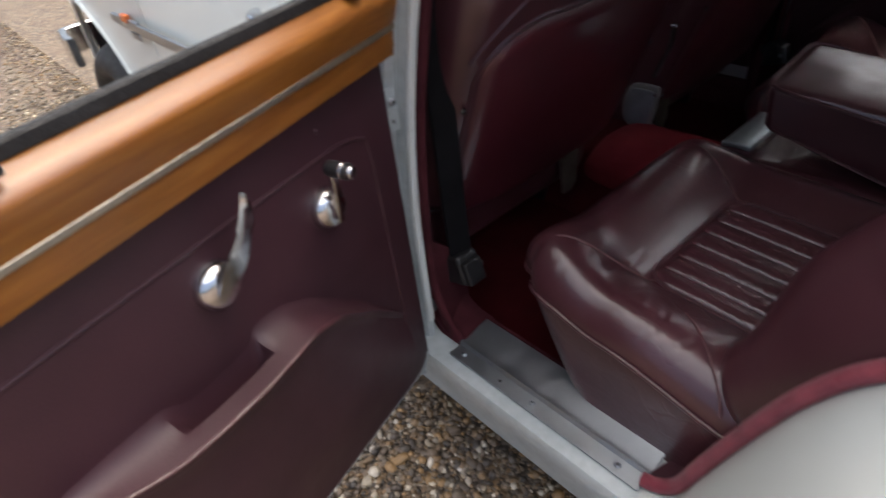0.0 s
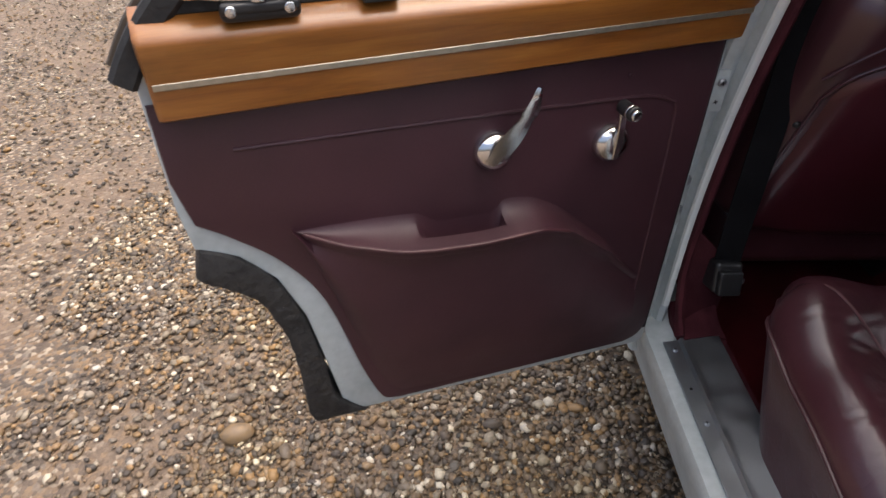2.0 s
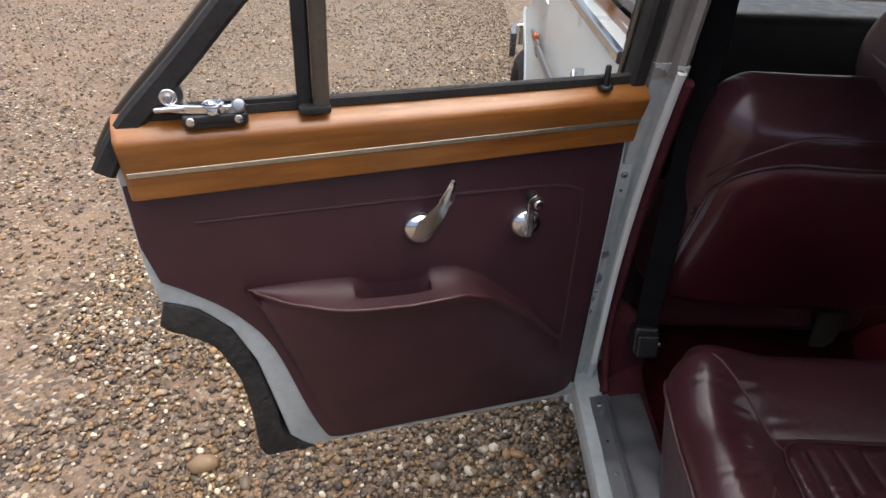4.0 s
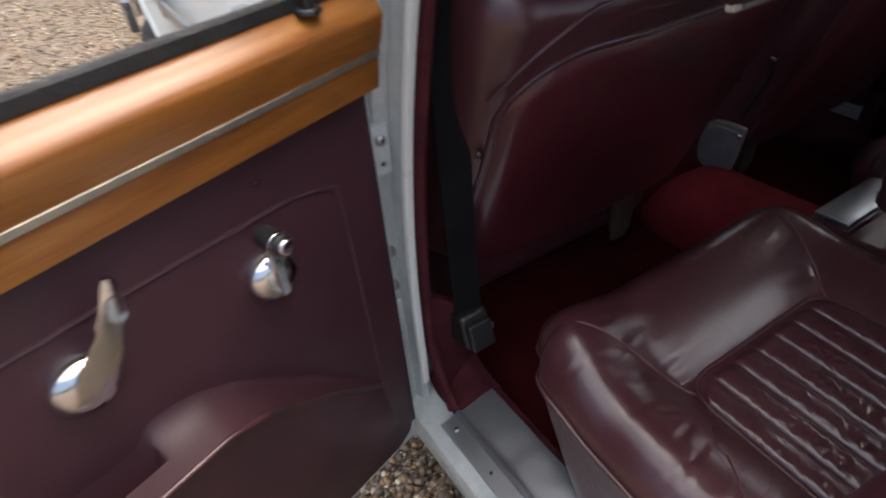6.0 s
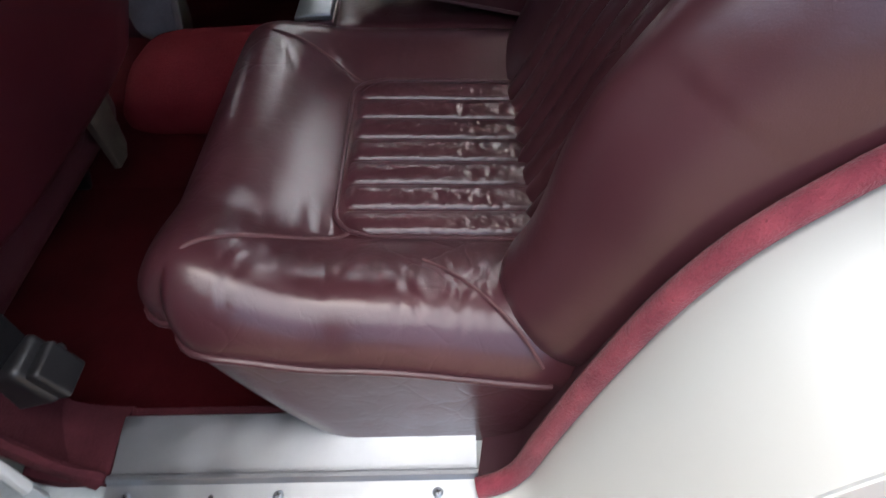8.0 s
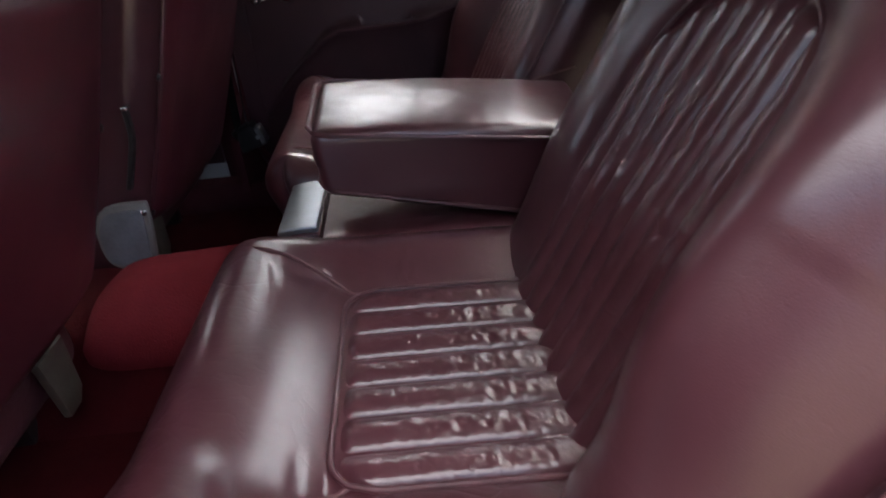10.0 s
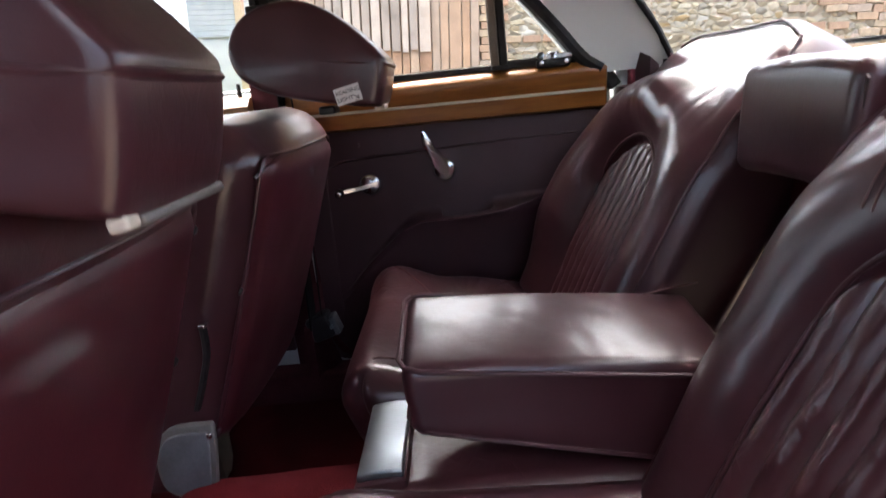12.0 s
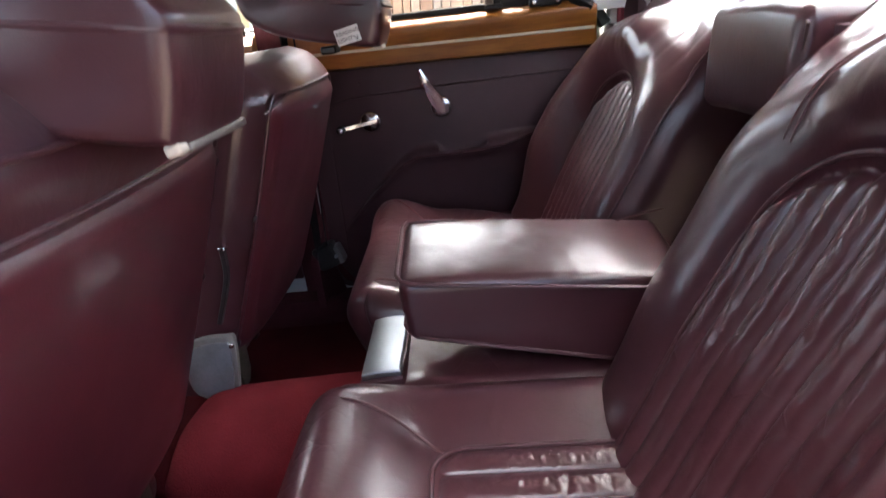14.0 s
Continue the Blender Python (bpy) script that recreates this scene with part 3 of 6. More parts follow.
for mirror in (False, True):
    sx = (lambda x: 2 * CX - x) if mirror else (lambda x: x)
    arc = [(2.53 + 0.415 * math.cos(a), 0.40 + 0.415 * math.sin(a)) for a in span(math.radians(-20), math.radians(200), 26)]
    outline = [(1.897, 0.30), (1.897, 0.965), (2.3, 0.955), (2.8, 0.935), (3.05, 0.89), (3.14, 0.72), (3.14, 0.35), (2.96, 0.30)] + arc + [(2.12, 0.28)]
    part("front_wing", slab(outline, lambda a, b, d: Vector((sx(d + 0.02 * ((b - 0.7) / 0.4) ** 2 + nose(a)), a, b)), -0.752, -0.735), PAINT, car, "white front wing with round wheel arch")
    part("arch_lip", sweep([(sx(-0.752 + nose(y)), y, z) for y, z in arc], ring(0.007, 8), (1, 0, 0)), PAINT, car)
    part("inner_arch", sheet(lambda u, v: (sx(-0.66 + 0.25 * v), 2.53 + 0.42 * math.cos(u), 0.40 + 0.42 * math.sin(u)), span(-0.3, math.pi + 0.3, 24), [0, 1]), RUBBER, car, "black wheel arch lining")
    part("moulding", sweep([(sx(-0.757), y, 0.832) for y in span(1.90, 2.10, 4)], bar(0.026, 0.010), (1, 0, 0)), SATIN, car, "grey side moulding")
    part("repeater", moved(rbox((0.008, 0.022, 0.011), 0.006, 6, 3), pose(sx(-0.758), 1.99, 0.845)), AMBER, car, "amber side repeater lamp")
    part("badge", box(sx(-0.757) - 0.003, sx(-0.757) + 0.003, 1.925, 1.985, 0.795, 0.812, 0.002), SATIN, car, "small grey badge bar")
    for yc in (2.53, -0.42):
        w = part("wheel", moved(cyl(0.165, 0.16, 0.05, 32, 0.012), pose(sx(-0.675), yc, 0.335, 0, -90 if not mirror else 90, 0)), CHROME, car, "chrome hubcap")
        tp = [(0.335 - 0.07 * (1 - math.cos(a)) if False else 0.265 + 0.065 * math.cos(a), 0.085 * math.sin(a)) for a in span(0, 2 * math.pi, 17)[:-1]]
        tv, tf, ns = [], [], 40
        for i in range(ns):
            c, s = math.cos(2 * math.pi * i / ns), math.sin(2 * math.pi * i / ns)
            tv += [(sx(-0.668) + b, yc + r * c, 0.331 + r * s) for r, b in tp]
            tf += [(i * 16 + m, i * 16 + (m + 1) % 16, ((i + 1) % ns) * 16 + (m + 1) % 16, ((i + 1) % ns) * 16 + m) for m in range(16)]
        part("tyre", from_data(tv, tf), RUBBER, w, "black tyre")
part("bumper", sweep(curve([(-0.735, 2.96, 0.56), (-0.72, 3.12, 0.555), (-0.62, 3.24, 0.55), (CX, 3.29, 0.55), (2 * CX + 0.62, 3.24, 0.55), (2 * CX + 0.72, 3.12, 0.555), (2 * CX + 0.735, 2.96, 0.56)], 6), bar(0.03, 0.11), (0, 0, 1)), CHROME, car, "chrome wraparound front bumper")
part("rear_bumper", sweep(curve([(-0.76, -1.15, 0.52), (-0.72, -1.46, 0.52), (CX, -1.53, 0.52), (2 * CX + 0.72, -1.46, 0.52), (2 * CX + 0.76, -1.15, 0.52)], 6), bar(0.03, 0.10), (0, 0, 1)), CHROME, car, "chrome rear bumper")


# roof, headlining, rear pillars and glass
def roof(u, v, drop=0.0):
    x = CX + (0.70 - drop * 0.5) * u
    y = 0.10 + 1.75 * v
    z = (1.437 if drop == 0 else 1.425) - (0.04 if drop == 0 else 0.06) * abs(u) ** 2.4 - 0.10 * max(0, 0.22 - v) ** 1.2 * 3 - 0.06 * max(0, v - 0.7) ** 1.5 - drop
    return (x, y, z)


part("roof_skin", sheet(lambda u, v: roof(u, v), span(-1, 1, 25), span(0, 1, 17), (0, 0, -0.012)), PAINT, car, "white roof")
part("headlining", sheet(lambda u, v: roof(u, v, 0.028), span(-0.90, 0.90, 25), span(0.02, 0.98, 17), (0, 0, -0.006)), HEADLINER, car, "beige cloth headlining")
def trim_rise(v, z):
    """The padded roof edge climbs over the rear pillar and tucks under the roof above the doors."""
    k = sstep(1.30, 1.35, z)
    return 0.018 + 0.04 * v ** 0.7 * (1 - k) - (0.006 + 0.016 * v) * k


RAIL = [(1.86, 1.31), (1.55, 1.361), (1.02, 1.371), (0.785, 1.358), (0.63, 1.338), (0.50, 1.298), (0.391, 1.235), (0.30, 1.14), (0.235, 1.062), (0.19, 1.03)]
for mirror in (False, True):
    sx = (lambda x: 2 * CX - x) if mirror else (lambda x: x)
    lean = lambda z: -0.618 + 0.04 * max(0, (z - 1.05) / 0.3)
    rail = curve([(sx(lean(z)), y, z) for y, z in RAIL], 5)
    part("door_seal", sweep(rail, ring(0.017, 8), (1, 0, 0)), RUBBER, car, "black rubber door seal")
    part("roof_rail", sweep([Vector((p.x + (-0.03 if not mirror else 0.03), p.y, p.z + 0.03)) for p in rail], bar(0.075, 0.05), (1, 0, 0)), PAINT, car, "white roof rail")
    part("cant_trim", sheet(lambda u, v: (rail[int(u)].x + (0.13 if not mirror else -0.13) * v, rail[int(u)].y, max(rail[int(u)].z, 1.16) + trim_rise(v, rail[int(u)].z)), range(2, 32), span(0, 1, 6), (0, 0, 0.01)), HEADLINER, car, "beige padded roof edge")
    # the rear pillar between the door seal and the rear window
    back = curve([(sx(-0.50), 0.24, 1.40), (sx(-0.515), 0.20, 1.29), (sx(-0.535), 0.135, 1.19), (sx(-0.555), 0.07, 1.10), (sx(-0.56), 0.03, 1.02)], 6)
    front = curve([(sx(-0.565), 0.62, 1.37), (sx(-0.575), 0.48, 1.302), (sx(-0.585), 0.385, 1.235), (sx(-0.60), 0.295, 1.14), (sx(-0.615), 0.20, 1.02)], 6)
    part("rear_pillar", sheet(lambda u, v: front[int(u)].lerp(back[int(u)], v) + Vector(((-0.012 if not mirror else 0.012) * math.sin(math.pi * v), 0, 0)), range(len(back)), span(0, 1, 10), (-0.05 if not mirror else 0.05, 0, 0)), PILLAR_TRIM, car, "pale grey rear pillar trim")
    part("window_rubber", sweep(back, ring(0.008, 8), (1, 0, 0)), RUBBER, car, "black rear window rubber")
    part("quarter_trim", box(*sorted((sx(-0.665), sx(-0.585))), 0.03, 0.150 if mirror else 0.108, 0.60, 0.985, 0.01), VINYL, car, "maroon rear quarter trim")
    part("rear_quarter", box(*sorted((sx(-0.72), sx(-0.62))), -0.30, 0.15, 0.60, 1.03, 0.03), PAINT, car, "white rear quarter panel")


def rear_glass(u, v):
    a = abs(u)
    top = Vector((CX + 0.62 * u, 0.24 - 0.16 * (1 - a ** 2), 1.385 - 0.02 * a))
    bot = Vector((CX + 0.68 * u, 0.06 - 0.42 * (1 - a ** 2.4), 1.03))
    return top.lerp(bot, v) + Vector((0, -0.03 * math.sin(math.pi * v), 0.02 * math.sin(math.pi * v)))


rear_screen = part("rear_window", sheet(rear_glass, span(-1, 1, 25), span(0, 1, 9), (0, -0.004, 0)), GLASS, car, "curved rear window glass")
part("window_rubber", sweep([rear_glass(u, 1.0) for u in span(-1, 1, 25)], ring(0.005, 8), (0, 0, 1)), RUBBER, car, "black rear window rubber")
part("window_rubber", sweep([rear_glass(u, 0.0) for u in span(-1, 1, 25)], ring(0.010, 8), (0, 0, 1)), RUBBER, car, "black rear window rubber")
part("parcel_shelf", sheet(lambda u, v: (CX + 0.68 * u, 0.10 - v * (0.06 + 0.40 * (1 - abs(u) ** 2.4)), 0.985 + 0.02 * v), span(-1, 1, 21), span(0, 1, 7), (0, 0, -0.03)), SHELF, car, "faded oxblood parcel shelf")
part("scuttle", box(CX - 0.72, CX + 0.72, 1.80, 2.0, 0.3, 0.99, 0.02), BLACK, car, "black bulkhead")
part("dashboard", moved(rbox((0.66, 0.13, 0.12), 0.04, 20, 4), pose(CX, 1.72, 0.90)), BLACK, car, "black dashboard")
screen = part("windscreen", sheet(lambda u, v: (CX + 0.66 * u, 1.98 - 0.20 * abs(u) ** 2 - 0.26 * v, 1.0 + 0.33 * v), span(-1, 1, 15), span(0, 1, 6), (0, 0.004, 0)), GLASS, car, "curved windscreen glass")
screen.visible_shadow = False
for mirror in (False, True):
    sx = (lambda x: 2 * CX - x) if mirror else (lambda x: x)
    part("front_pillar", sweep([(sx(-0.58), 1.80, 0.98), (sx(-0.56), 1.68, 1.2), (sx(-0.54), 1.56, 1.36)], bar(0.05, 0.06), (1, 0, 0)), PAINT, car, "white windscreen pillar")
lamp = part("courtesy_lamp", moved(rbox((0.018, 0.062, 0.012), 0.008, 8, 3), pose(0.688, 1.362, 1.351, 0, 18, 0)), CHROME, car, "chrome rimmed courtesy lamp")
part("lens", moved(rbox((0.012, 0.045, 0.006), 0.004, 6, 3), pose(0.685, 1.362, 1.343, 0, 18, 0)), IVORY, lamp, "clouded lamp lens")


# ---- doors ----
def rear_door(side, loc, turn, crank, label):
    s = 1 if side == "left" else -1
    d = thing("rear_door", label, "car door", loc, (0, 0, turn), group="rear doors")
    L = lambda n, u, z: Vector((s * n, -u, z))
    P = lambda a, b, n: L(n, a, b)
    lower = [(0.035, 0.300), (0.05, 0.288), (0.35, 0.302), (0.648, 0.318), (0.682, 0.36), (0.697, 0.455), (0.717, 0.575), (0.748, 0.66), (0.792, 0.712), (0.845, 0.738)]
    part("shell", slab(lower + [(0.852, 0.80), (0.852, 0.99), (0.84, 1.005), (0.03, 1.01)], P, -0.048, 0.040, 0.006), PAINT_SHADED, d, "white painted door shell")
    inner = [(0.640, 0.318), (0.690, 0.372), (0.700, 0.455), (0.720, 0.575), (0.750, 0.66), (0.793, 0.714), (0.838, 0.738)]
    outer = [(0.852, 0.700), (0.845, 0.683), (0.795, 0.645), (0.768, 0.60), (0.75, 0.53), (0.743, 0.46), (0.738, 0.335), (0.70, 0.322)]
    fine = [(p.x, p.y) for p in curve([(a, b, 0) for a, b in inner], 5)] + [(p.x + 0.004 * nz(p.x, p.y, 3, 40), p.y + 0.004 * nz(p.x, p.y, 7, 40)) for p in curve([(a, b, 0) for a, b in outer], 6)]
    part("arch_seal", slab(fine, P, -0.03, 0.047, 0.005), SEALANT, d, "black brushed sealing rubber round the wheel arch cut-out")
    edge = [(0.046, 0.925), (0.048, 0.62), (0.048, 0.375)] + [(p.x, p.y) for p in curve([(0.050, 0.352, 0), (0.064, 0.326, 0), (0.095, 0.314, 0)], 4)] + [(0.35, 0.324), (0.575, 0.333)] + [(p.x, p.y) for p in curve([(0.592, 0.336, 0), (0.612, 0.352, 0), (0.640, 0.436, 0), (0.684, 0.605, 0), (0.735, 0.694, 0), (0.795, 0.752, 0), (0.834, 0.781, 0)], 5)] + [(0.848, 0.848), (0.848, 0.948), (0.046, 0.948)]
    part("edge_seal", slab([(0.041, 0.335), (0.0465, 0.335), (0.0460, 0.62), (0.0460, 1.004), (0.040, 1.004)], P, 0.030, 0.044, 0.002), RUBBER, d, "black rubber along the door's hinge edge")
    panel = part("trim_panel", slab(edge, P, 0.036, 0.050, 0.005), VINYL, d, "oxblood vinyl door trim panel")
    part("seam", tube([L(0.050, u, z) for u, z in [(0.765, 0.882), (0.60, 0.880), (0.40, 0.876), (0.24, 0.871), (0.17, 0.868)]], 0.0032), VINYL, panel)
    part("seam", tube(curve([L(0.050, u, z) for u, z in [(0.17, 0.868), (0.125, 0.855), (0.108, 0.82), (0.102, 0.60), (0.100, 0.42)]], 5), 0.0032), VINYL, panel)

    # moulded pocket and armrest
    def prof(u):
        def lerp(tab):
            tab = sorted(tab)
            for (a, x), (b, y) in zip(tab, tab[1:]):
                if a <= u <= b:
                    return x + (y - x) * (u - a) / (b - a)
            return tab[0][1] if u < tab[0][0] else tab[-1][1]
        zt = lerp([(0.10, 0.505), (0.124, 0.53), (0.20, 0.618), (0.30, 0.705), (0.345, 0.730), (0.375, 0.736), (0.392, 0.736), (0.400, 0.730), (0.44, 0.728), (0.50, 0.732), (0.535, 0.742), (0.60, 0.748), (0.68, 0.752), (0.714, 0.752)])
        ze = lerp([(0.10, 0.50), (0.124, 0.522), (0.20, 0.60), (0.29, 0.678), (0.345, 0.702), (0.43, 0.702), (0.52, 0.705), (0.58, 0.712), (0.66, 0.730), (0.714, 0.748)])
        ne = lerp([(0.10, 0.052), (0.15, 0.066), (0.25, 0.090), (0.34, 0.106), (0.45, 0.110), (0.56, 0.103), (0.64, 0.084), (0.69, 0.062), (0.714, 0.052)])
        zb = lerp([(0.10, 0.345), (0.13, 0.332), (0.50, 0.342), (0.575, 0.350), (0.60, 0.38), (0.625, 0.45), (0.66, 0.58), (0.70, 0.72), (0.714, 0.75)])
        return zt, ze, ne, zb

    def pocket(u, v):
        zt, ze, ne, zb = prof(u)
        if v <= 0.3:
            k = v / 0.3
            return L(0.049 + (ne - 0.049) * k ** 1.8, u, zt + (ze - zt) * k - 0.006 * math.sin(math.pi * k) - 0.060 * sstep(0.400, 0.412, u) * sstep(0.540, 0.50, u) * math.sin(math.pi * max(0.0, min(1.0, (k - 0.08) / 0.62))) ** 0.8)
        if v <= 0.45:
            k = (v - 0.3) / 0.15
            return L(ne - 0.006 * k * k, u, ze - min(0.018, 0.4 * (ze - zb)) * k)
        k = (v - 0.45) / 0.55
        z0 = ze - min(0.018, 0.4 * (ze - zb))
        n0 = ne - 0.006
        n1 = 0.049 + (n0 - 0.049) * (1 - k) * 0.75 + 0.012 * math.sin(math.pi * k) + (0.25 * (n0 - 0.049) * (1 - k) ** 6)
        return L(n1, u, z0 + (zb - z0) * k)

    us = span(0.10, 0.375, 26) + [0.384, 0.392, 0.396, 0.400, 0.406] + span(0.42, 0.714, 26)
    part("pocket", sheet(pocket, us, span(0, 0.3, 8) + span(0.32, 0.45, 6) + span(0.48, 1, 14)), VINYL, d, "moulded oxblood armrest and map pocket")
    part("armrest_bead", tube([L(prof(u)[2] + 0.001, u, prof(u)[1]) for u in span(0.30, 0.70, 40)], 0.0028), PIPING, d)

    # wood capping with its inlay
    cap = [(0.040, 0.938), (0.068, 0.936), (0.0765, 0.941), (0.0795, 0.955), (0.0825, 0.982), (0.0885, 1.000), (0.0940, 1.018), (0.0962, 1.027), (0.0960, 1.031), (0.0930, 1.036), (0.084, 1.043), (0.072, 1.052), (0.055, 1.058), (0.04, 1.03)]
    ends = [(0.047, 0.985), (0.050, 1.0), (0.08, 1.0), (0.3, 1.0), (0.6, 1.0), (0.790, 1.0), (0.826, 1.0), (0.831, 0.985), (0.834, 0.93)]
    part("capping", loft([[L(0.02 + (n - 0.02) * k, u, z + (0.010 * (1 - u / 0.8) if z < 0.99 else 0.0)) for n, z in cap] for u, k in ends]), WOOD, d, "varnished orange-brown wood door capping")
    part("inlay", sweep([L(0.0830, u, 0.982 + 0.008 * (1 - u / 0.8)) for u in span(0.048, 0.829, 12)], bar(0.0075, 0.004), (1, 0, 0)), INLAY, d, "pale metal inlay strip")
    part("glass_seal", sweep([L(0.068, u, 1.058) for u in span(0.07, 0.80, 12)], bar(0.016, 0.014), (1, 0, 0)), RUBBER, d, "black window seal")

    # window frame and panes
    fr = curve([L(0.062, *p) for p in [(0.062, 1.05), (0.060, 1.18), (0.062, 1.32), (0.085, 1.348), (0.225, 1.352), (0.34, 1.345), (0.45, 1.325), (0.55, 1.290), (0.64, 1.222), (0.73, 1.130), (0.82, 1.04), (0.858, 0.985)]], 5)
    fr = [Vector((p.x + s * 0.04 * max(0, (p.z - 1.05) / 0.3), p.y, p.z)) for p in fr]
    part("window_frame", sweep(fr, bar(0.030, 0.034), (1, 0, 0)), RUBBER, d, "black rubber-lined window frame")
    part("frame_skin", sweep([Vector((p.x - s * 0.022, p.y, p.z + 0.006)) for p in fr], bar(0.034, 0.010), (1, 0, 0)), FRAME, d, "dull outer window frame")
    post = lambda du, w, n, m, name, lab: part(name, sweep([L(n + 0.04 * (z - 1.05) / 0.3, 0.577 + du - 0.02 * (z - 1.05), z) for z in span(1.052, 1.280, 6)], bar(w, 0.022), (1, 0, 0)), m, d, lab)
    post(-0.010, 0.021, 0.080, FRAME, "division_post", "bronze quarterlight post")
    post(0.011, 0.020, 0.068, RUBBER, "post_rubber", "black quarterlight rubber")
    part("post_foot", box(*sorted((s * 0.058, s * 0.096)), -0.598, -0.555, 1.050, 1.062, 0.003), RUBBER, d)
    T = lambda a, b, n: L(n + 0.04 * max(0, (b - 1.05) / 0.3), a, b)
    main = slab([(0.066, 1.055), (0.066, 1.345), (0.225, 1.349), (0.34, 1.342), (0.45, 1.322), (0.555, 1.284), (0.568, 1.055)], T, 0.060, 0.063)
    quarter = slab([(0.592, 1.055), (0.588, 1.258), (0.64, 1.218), (0.73, 1.126), (0.80, 1.055)], T, 0.062, 0.065)
    for nm, b in (("window_pane", main), ("quarter_pane", quarter)):
        part(nm, b, GLASS, d, "clear side window glass").visible_shadow = False
    part("pane_edge", sweep([T(a, b, 0.068) for a, b in [(0.594, 1.062), (0.60, 1.066), (0.70, 1.066), (0.778, 1.064)]], bar(0.012, 0.008), (1, 0, 0)), BLACK, d)

    # quarterlight catch
    base = part("quarterlight_catch", moved(rbox((0.011, 0.041, 0.0105), 0.008, 10, 3), Matrix.Translation(L(0.090, 0.705, 1.054))), BLACK, d, "black quarterlight catch base")
    part("catch_plate", moved(rbox((0.005, 0.040, 0.006), 0.004, 10, 3), Matrix.Translation(L(0.098, 0.705, 1.058))), BLACK, base)
    part("catch_arm", sweep(curve([L(0.096, 0.675, 1.066), L(0.099, 0.70, 1.070), L(0.094, 0.73, 1.070), L(0.086, 0.760, 1.072)], 5), bar(0.006, 0.011), (0, 0, 1)), CHROME, base, "chrome catch lever")
    part("catch_pivot", moved(cyl(0.0125, 0.010, 0.012, 20, 0.003), Matrix.Translation(L(0.094, 0.705, 1.063))), CHROME, base)
    for u, r in ((0.676, 0.0075), (0.735, 0.0075)):
        part("catch_screw", moved(cyl(r, r * 0.7, 0.004, 12, 0.001), Matrix.Translation(L(0.100, u, 1.056)) @ pose(0, 0, 0, 0, 90 * s, 0)), CHROME, base)
    part("catch_knob", moved(cyl(0.0095, 0.0085, 0.012, 16, 0.003), Matrix.Translation(L(0.094, 0.674, 1.071)) @ pose(0, 0, 0, 0, 70 * s, 0)), SATIN, base)
    turn_n = pose(0, 0, 0, 0, 90 * s, 0)
    disc = part("catch_disc", moved(cyl(0.0185, 0.0175, 0.009, 24, 0.003), Matrix.Translation(L(0.074, 0.757, 1.086)) @ turn_n), BLACK, base, "black disc on the pane")
    part("disc_ring", moved(cyl(0.0120, 0.0105, 0.004, 24, 0.0015), Matrix.Translation(L(0.083, 0.757, 1.085)) @ turn_n), CHROME, disc, "chrome disc bracket")
    part("disc_screw", moved(cyl(0.0065, 0.005, 0.004, 14, 0.0015), Matrix.Translation(L(0.088, 0.757, 1.085)) @ turn_n), SATIN, disc)
    part("bracket_foot", moved(rbox((0.008, 0.021, 0.0035), 0.003, 8, 3), Matrix.Translation(L(0.087, 0.756, 1.0715))), CHROME, base, "chrome catch foot")
    part("pivot_ring", moved(sweep([(0.0115 * math.cos(a), 0.0115 * math.sin(a), 0.0) for a in span(0, 2 * math.pi, 25)[:-1]], ring(0.0028, 8), (0, 0, 1), True), Matrix.Translation(L(0.096, 0.705, 1.076))), CHROME, base)
    part("catch_tail", sweep(curve([L(0.097, 0.700, 1.073), L(0.100, 0.688, 1.072), L(0.097, 0.674, 1.073)], 4), bar(0.006, 0.006), (0, 0, 1)), CHROME, base)
    part("catch_link", sweep([L(0.084, 0.757, 1.082), L(0.087, 0.757, 1.077), L(0.087, 0.756, 1.072)], bar(0.010, 0.006), (0, 0, 1)), CHROME, base)

    # lock button
    pin = part("lock_button", moved(cyl(0.006, 0.0045, 0.036, 12, 0.002), Matrix.Translation(L(0.082, 0.125, 1.050))), BLACK, d, "black lock button")
    part("button_collar", moved(cyl(0.013, 0.011, 0.006, 18, 0.002), Matrix.Translation(L(0.082, 0.125, 1.049))), BLACK, pin)

    # release lever
    def handle_boss(name, u, z, lab):
        pts = [(0.030, 0.0), (0.0305, 0.007), (0.028, 0.014), (0.021, 0.020), (0.010, 0.0235), (0.0, 0.0245)]
        vs, fs, ns = [], [], 28
        for r, h in pts[:-1]:
            vs += [L(0.050 + h, u + r * math.cos(2 * math.pi * i / ns), z + r * math.sin(2 * math.pi * i / ns)) for i in range(ns)]
        vs.append(L(0.050 + pts[-1][1], u, z))
        for k in range(len(pts) - 2):
            fs += [(k * ns + i, k * ns + (i + 1) % ns, (k + 1) * ns + (i + 1) % ns, (k + 1) * ns + i) for i in range(ns)]
        k = len(pts) - 2
        fs += [(k * ns + i, k * ns + (i + 1) % ns, len(vs) - 1) for i in range(ns)]
        return part(name, from_data(vs, fs), CHROME, d, lab)

    boss = handle_boss("release_handle", 0.418, 0.822, "chrome door release handle")
    blade = curve([L(0.066, 0.424, 0.806), L(0.076, 0.412, 0.835), L(0.086, 0.396, 0.868), L(0.091, 0.382, 0.895), L(0.090, 0.373, 0.925)], 5)
    wid = span(0.013, 0.004, len(blade))
    vs, fs = [], []
